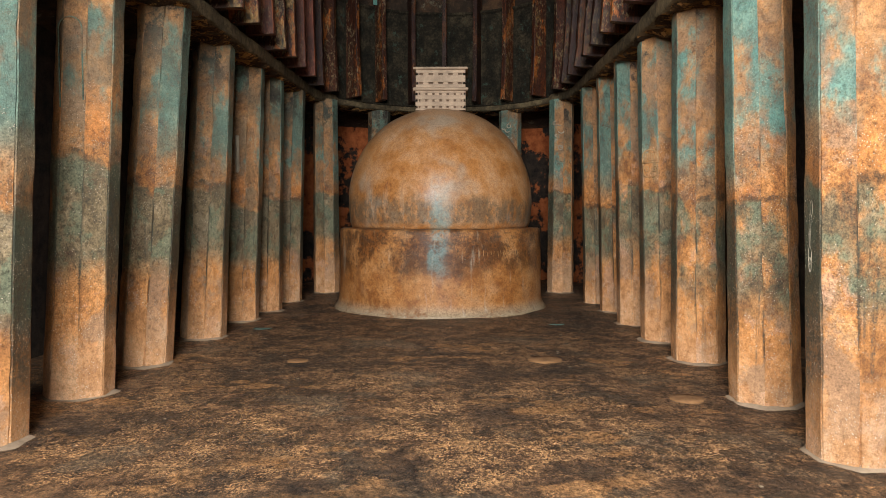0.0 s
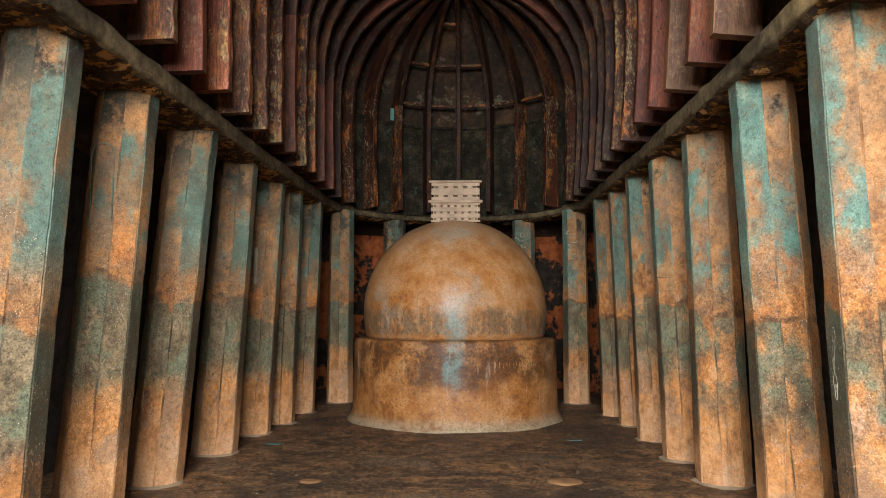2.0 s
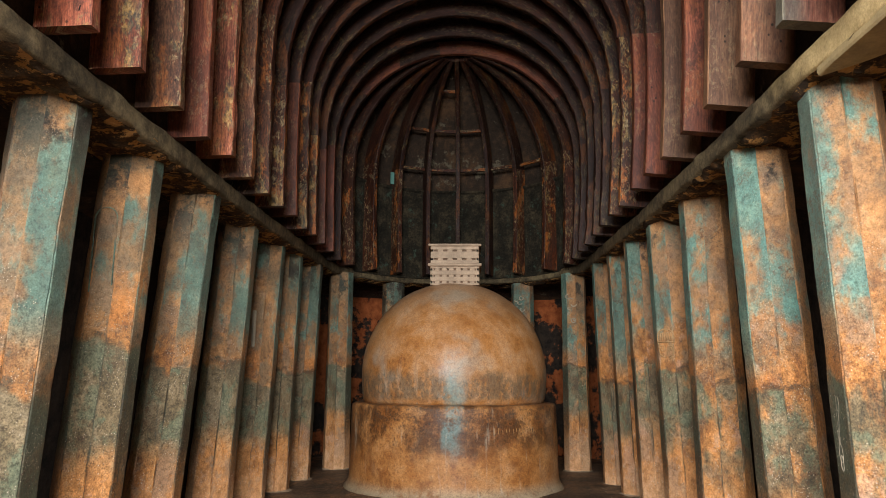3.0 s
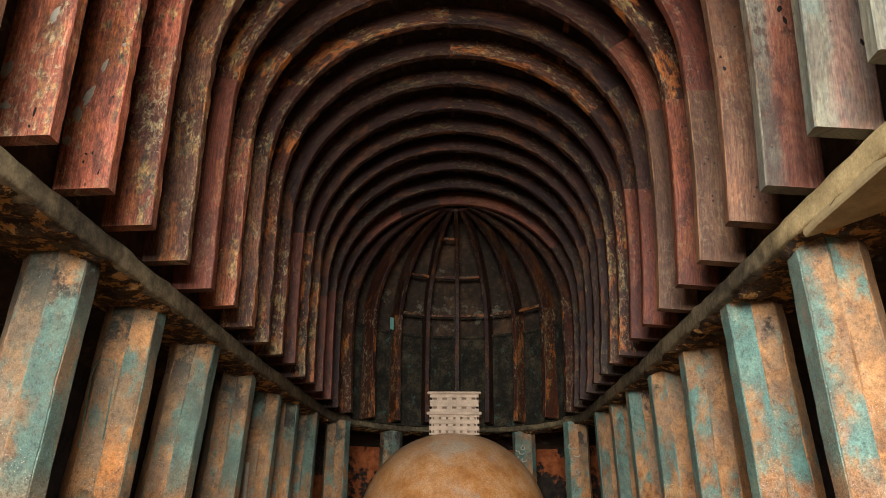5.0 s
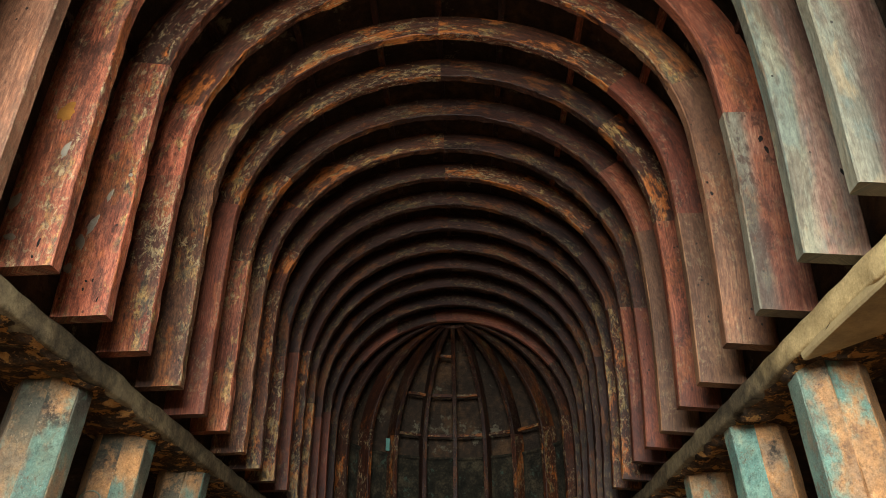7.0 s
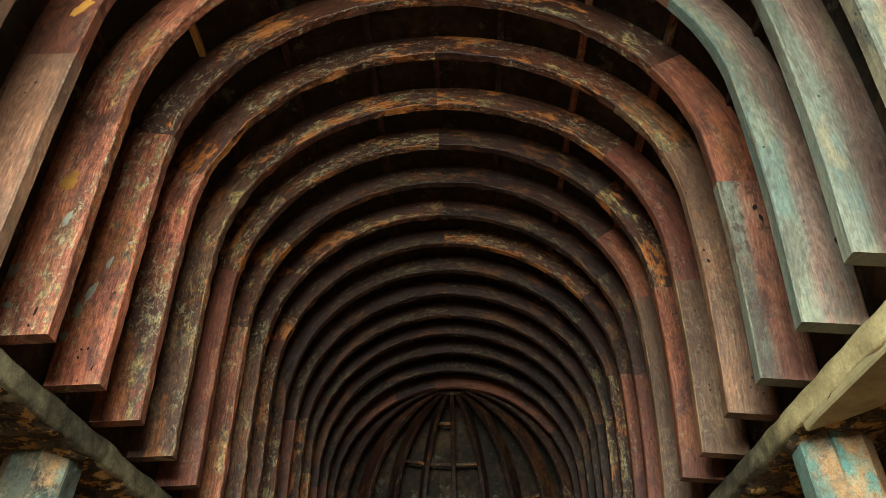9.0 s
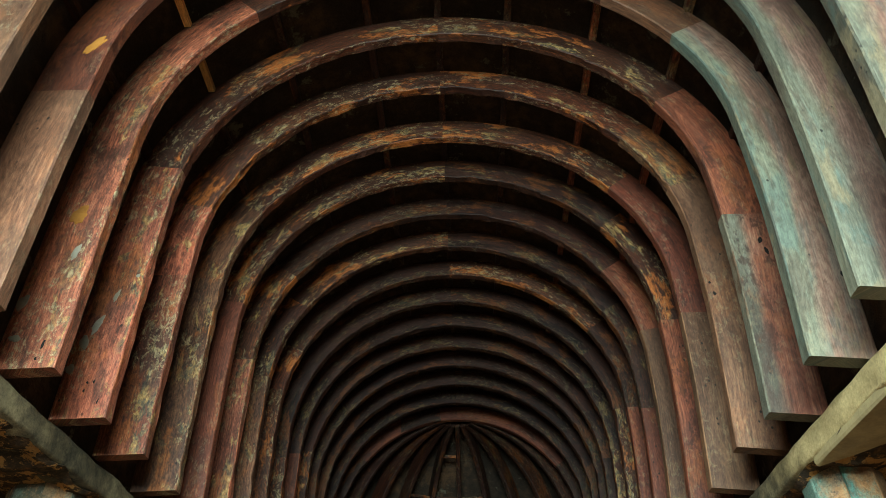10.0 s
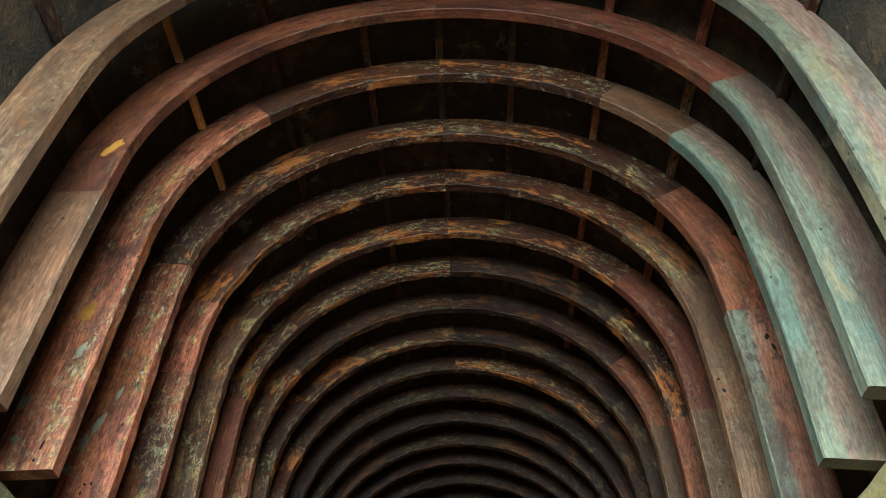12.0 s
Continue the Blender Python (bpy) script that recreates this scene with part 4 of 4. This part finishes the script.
for side in (-1, 1):
    emblem.append([(side * (0.055 + 0.045 * (1 - i / 24) * math.cos(i * 0.42)), -0.06 + 0.05 * (1 - i / 24) * math.sin(i * 0.42)) for i in range(22)])
    emblem.append([(side * 0.10, -0.06), (side * 0.09, -0.14), (side * 0.03, -0.17)])
emblem = [[(u * 0.84, w * 0.8) for u, w in line] for line in emblem]
relief(pillars["r", 3], emblem, (0.062 + 0.160, 0.160, 1.92), (-0.707, 0.707, 0), 0.007, CARVE, "carved_emblem", "carved ochre crest with two curls", 0.02)

# A pale plug let into a left pillar.
bm = bmesh.new()
box(bm, 0.045, -0.243, 1.92, 0.095, -0.20, 2.40, 0.018)
part("plug", bm, CHALK, pillars["l", 4], "pale rounded plug in a groove")

# A rounded niche line on the second left pillar.
niche = [[(-0.09, -0.55), (-0.09, 0.02)] + oval(0.0, 0.02, 0.09, 0.08, math.pi, 0.0, 12) + [(0.09, -0.50)]]
relief(pillars["l", 1], niche, (0.12, -0.221, 2.72), (0.95, 0, 0), 0.006, PILLAR, "niche_line", "faint raised outline of a rounded niche")

# Illegible scratched lettering on the drum: faint uneven strokes.
SCRATCH = plain("rubbed_scratch", (0.40, 0.21, 0.085))
rng = random.Random(21)
for i in range(13):
    a = radians(-90 + 22 + i * 2.0 + rng.uniform(-0.4, 0.4))
    bm = bmesh.new()
    h = rng.uniform(0.05, 0.085)
    box(bm, -0.006, -0.003, -h / 2, 0.006, 0.003, h / 2, 0.002)
    bm.transform(Matrix.Translation((1.5405 * math.cos(a), 1.5405 * math.sin(a), 0.86 + rng.uniform(-0.01, 0.01))) @ Matrix.Rotation(a + math.pi / 2, 4, "Z") @ Matrix.Rotation(rng.uniform(-0.35, 0.35), 4, "Y"))
    part("scratched_bar", bm, SCRATCH, stupa)

# Round fillings and worn hollows in the floor.
for x, y, r in ((1.15, 6.85, 0.17), (2.04, 5.42, 0.13), (-1.2, 6.75, 0.10)):
    bm = bmesh.new()
    rows = []
    for q, z in ((r, 0.0), (r * 0.96, 0.014), (r * 0.5, 0.017), (0.004, 0.017)):
        rows.append([(q * (1 + 0.06 * noise.noise(Vector((x, k * 0.7, 0)))) * math.cos(2 * math.pi * k / 28), q * math.sin(2 * math.pi * k / 28), z) for k in range(28)])
    grid(bm, rows, True)
    ob = tagged(new("floor_filling", mesh_of("floor_filling", bm, PATCH, True)), "round ochre filling in the rock floor", "floor patch", kind="structure")
    ob.location = (x, y, -0.006)

# A teal plate between the apse ribs.
bm = bmesh.new()
box(bm, -0.07, -0.012, -0.12, 0.07, 0.012, 0.12, 0.006)
plate = tagged(new("teal_plate", mesh_of("teal_plate", bm, TEALPAINT)), "small teal painted plate fixed between the apse ribs", "plate")
plate.matrix_world = pose(-1.19, 13.50, 5.38, 0, 0, 35)

# Short pale struts of new wood between the front ribs, in one line.
(r, z), nrm, d = full[14]
r, z = r + nrm[0] * d * 0.9, z + nrm[1] * d * 0.9
for y0, y1 in ((1.97, 2.45), (2.57, 3.04), (3.16, 3.67)):
    bm = bmesh.new()
    batten(bm, (AX - r, y0, z), (AX - r, y1, z), 0.05, 0.045)
    tagged(new("pale_strut", mesh_of("pale_strut", bm, WOOD_PALE)), "short new pale strut wedged between two ribs", "strut", "struts between the ribs")

# Smooth plaster mending the underside of the beam near the front.
bm = bmesh.new()
rows = []
for i in range(41):
    y = FRONT + 0.3 + (3.84 - FRONT - 0.3) * i / 40
    w = 0.02 + 0.34 * min(1.0, (3.86 - y) / 0.5) ** 0.8 + 0.02 * noise.noise(Vector((y * 6.0, 0, 0)))
    rows.append([(AX + 2.156, y, 3.285), (AX + 2.153, y, 3.245), (AX + 2.16, y, 3.230), (AX + 2.15 + w * 0.5, y, 3.222), (AX + 2.14 + w, y, 3.226), (AX + 2.15 + w, y, 3.285)])
grid(bm, rows, True, True)
structure("beam_mend", bm, MEND, "smooth cream plaster mending the underside of the beam", "plaster")

# Chips of stone and plaster fallen on the floor.
rng = random.Random(5)
bm = bmesh.new()
for i in range(70):
    side = rng.choice((-1, 1))
    x = AX + side * (2.2 - abs(rng.gauss(0, 0.8)))
    y = rng.uniform(2.4, 11.0)
    size = rng.uniform(0.004, 0.012)
    if (x - SX) ** 2 + (y - SY) ** 2 < 1.75**2:
        continue
    ball = bmesh.ops.create_icosphere(bm, subdivisions=1, radius=size)["verts"]
    for v in ball:
        v.co = Vector((x, y, 0.004)) + Vector((v.co.x * 1.4, v.co.y, v.co.z * 0.5)) * (0.7 + 0.6 * rng.random())
tagged(new("stone_chips", mesh_of("stone_chips", bm, MORTAR)), "small pale chips of stone and plaster on the rock floor", "debris", kind="stuff")

# Greenish flakes on the floor near the front and beside the stupa.
for x, y, r in ((-1.62, 3.02, 0.06), (-2.05, 8.6, 0.12), (1.55, 9.0, 0.10)):
    bm = bmesh.new()
    rows = []
    for q, z in ((1.0, 0.0), (0.9, 0.006), (0.4, 0.007), (0.01, 0.007)):
        rows.append([(q * r * (1 + 0.5 * noise.noise(Vector((x, math.cos(k * 0.2856) * 1.6, math.sin(k * 0.2856) * 1.6)))) * math.cos(k * 0.2856), 0.55 * q * r * math.sin(k * 0.2856), z) for k in range(22)])
    grid(bm, rows, True)
    flake = tagged(new("paint_flake", mesh_of("paint_flake", bm, FLAKE, True)), "thin greenish flake of paint lying on the floor", "flake")
    flake.location = (x, y, 0.008)

# Pale daubs on two pillars of the apse.
for key, n, low in ((("a", 1), (-0.35, -0.937), 2.55), (("a", 3), (-0.3, -0.954), 2.60)):
    owner = pillars[key]
    back = Matrix.Rotation(-owner.rotation_euler[2], 3, "Z")
    n3 = back @ Vector((*n, 0.0))
    across = back @ Vector((-n[1], n[0], 0.0))
    rng = random.Random(key[1])
    strokes = []
    for i in range(7):
        u, w, r = rng.uniform(-0.07, 0.07), rng.uniform(0.0, 0.5), rng.uniform(0.02, 0.06)
        strokes.append(oval(u, w, r, r * rng.uniform(0.5, 1.2), rng.uniform(0, 3), rng.uniform(4, 7)))
    relief(owner, strokes, n3 * 0.224 + Vector((0, 0, low)), across, 0.010, CHALK, "pale_daub", "pale looping daubs of paint")
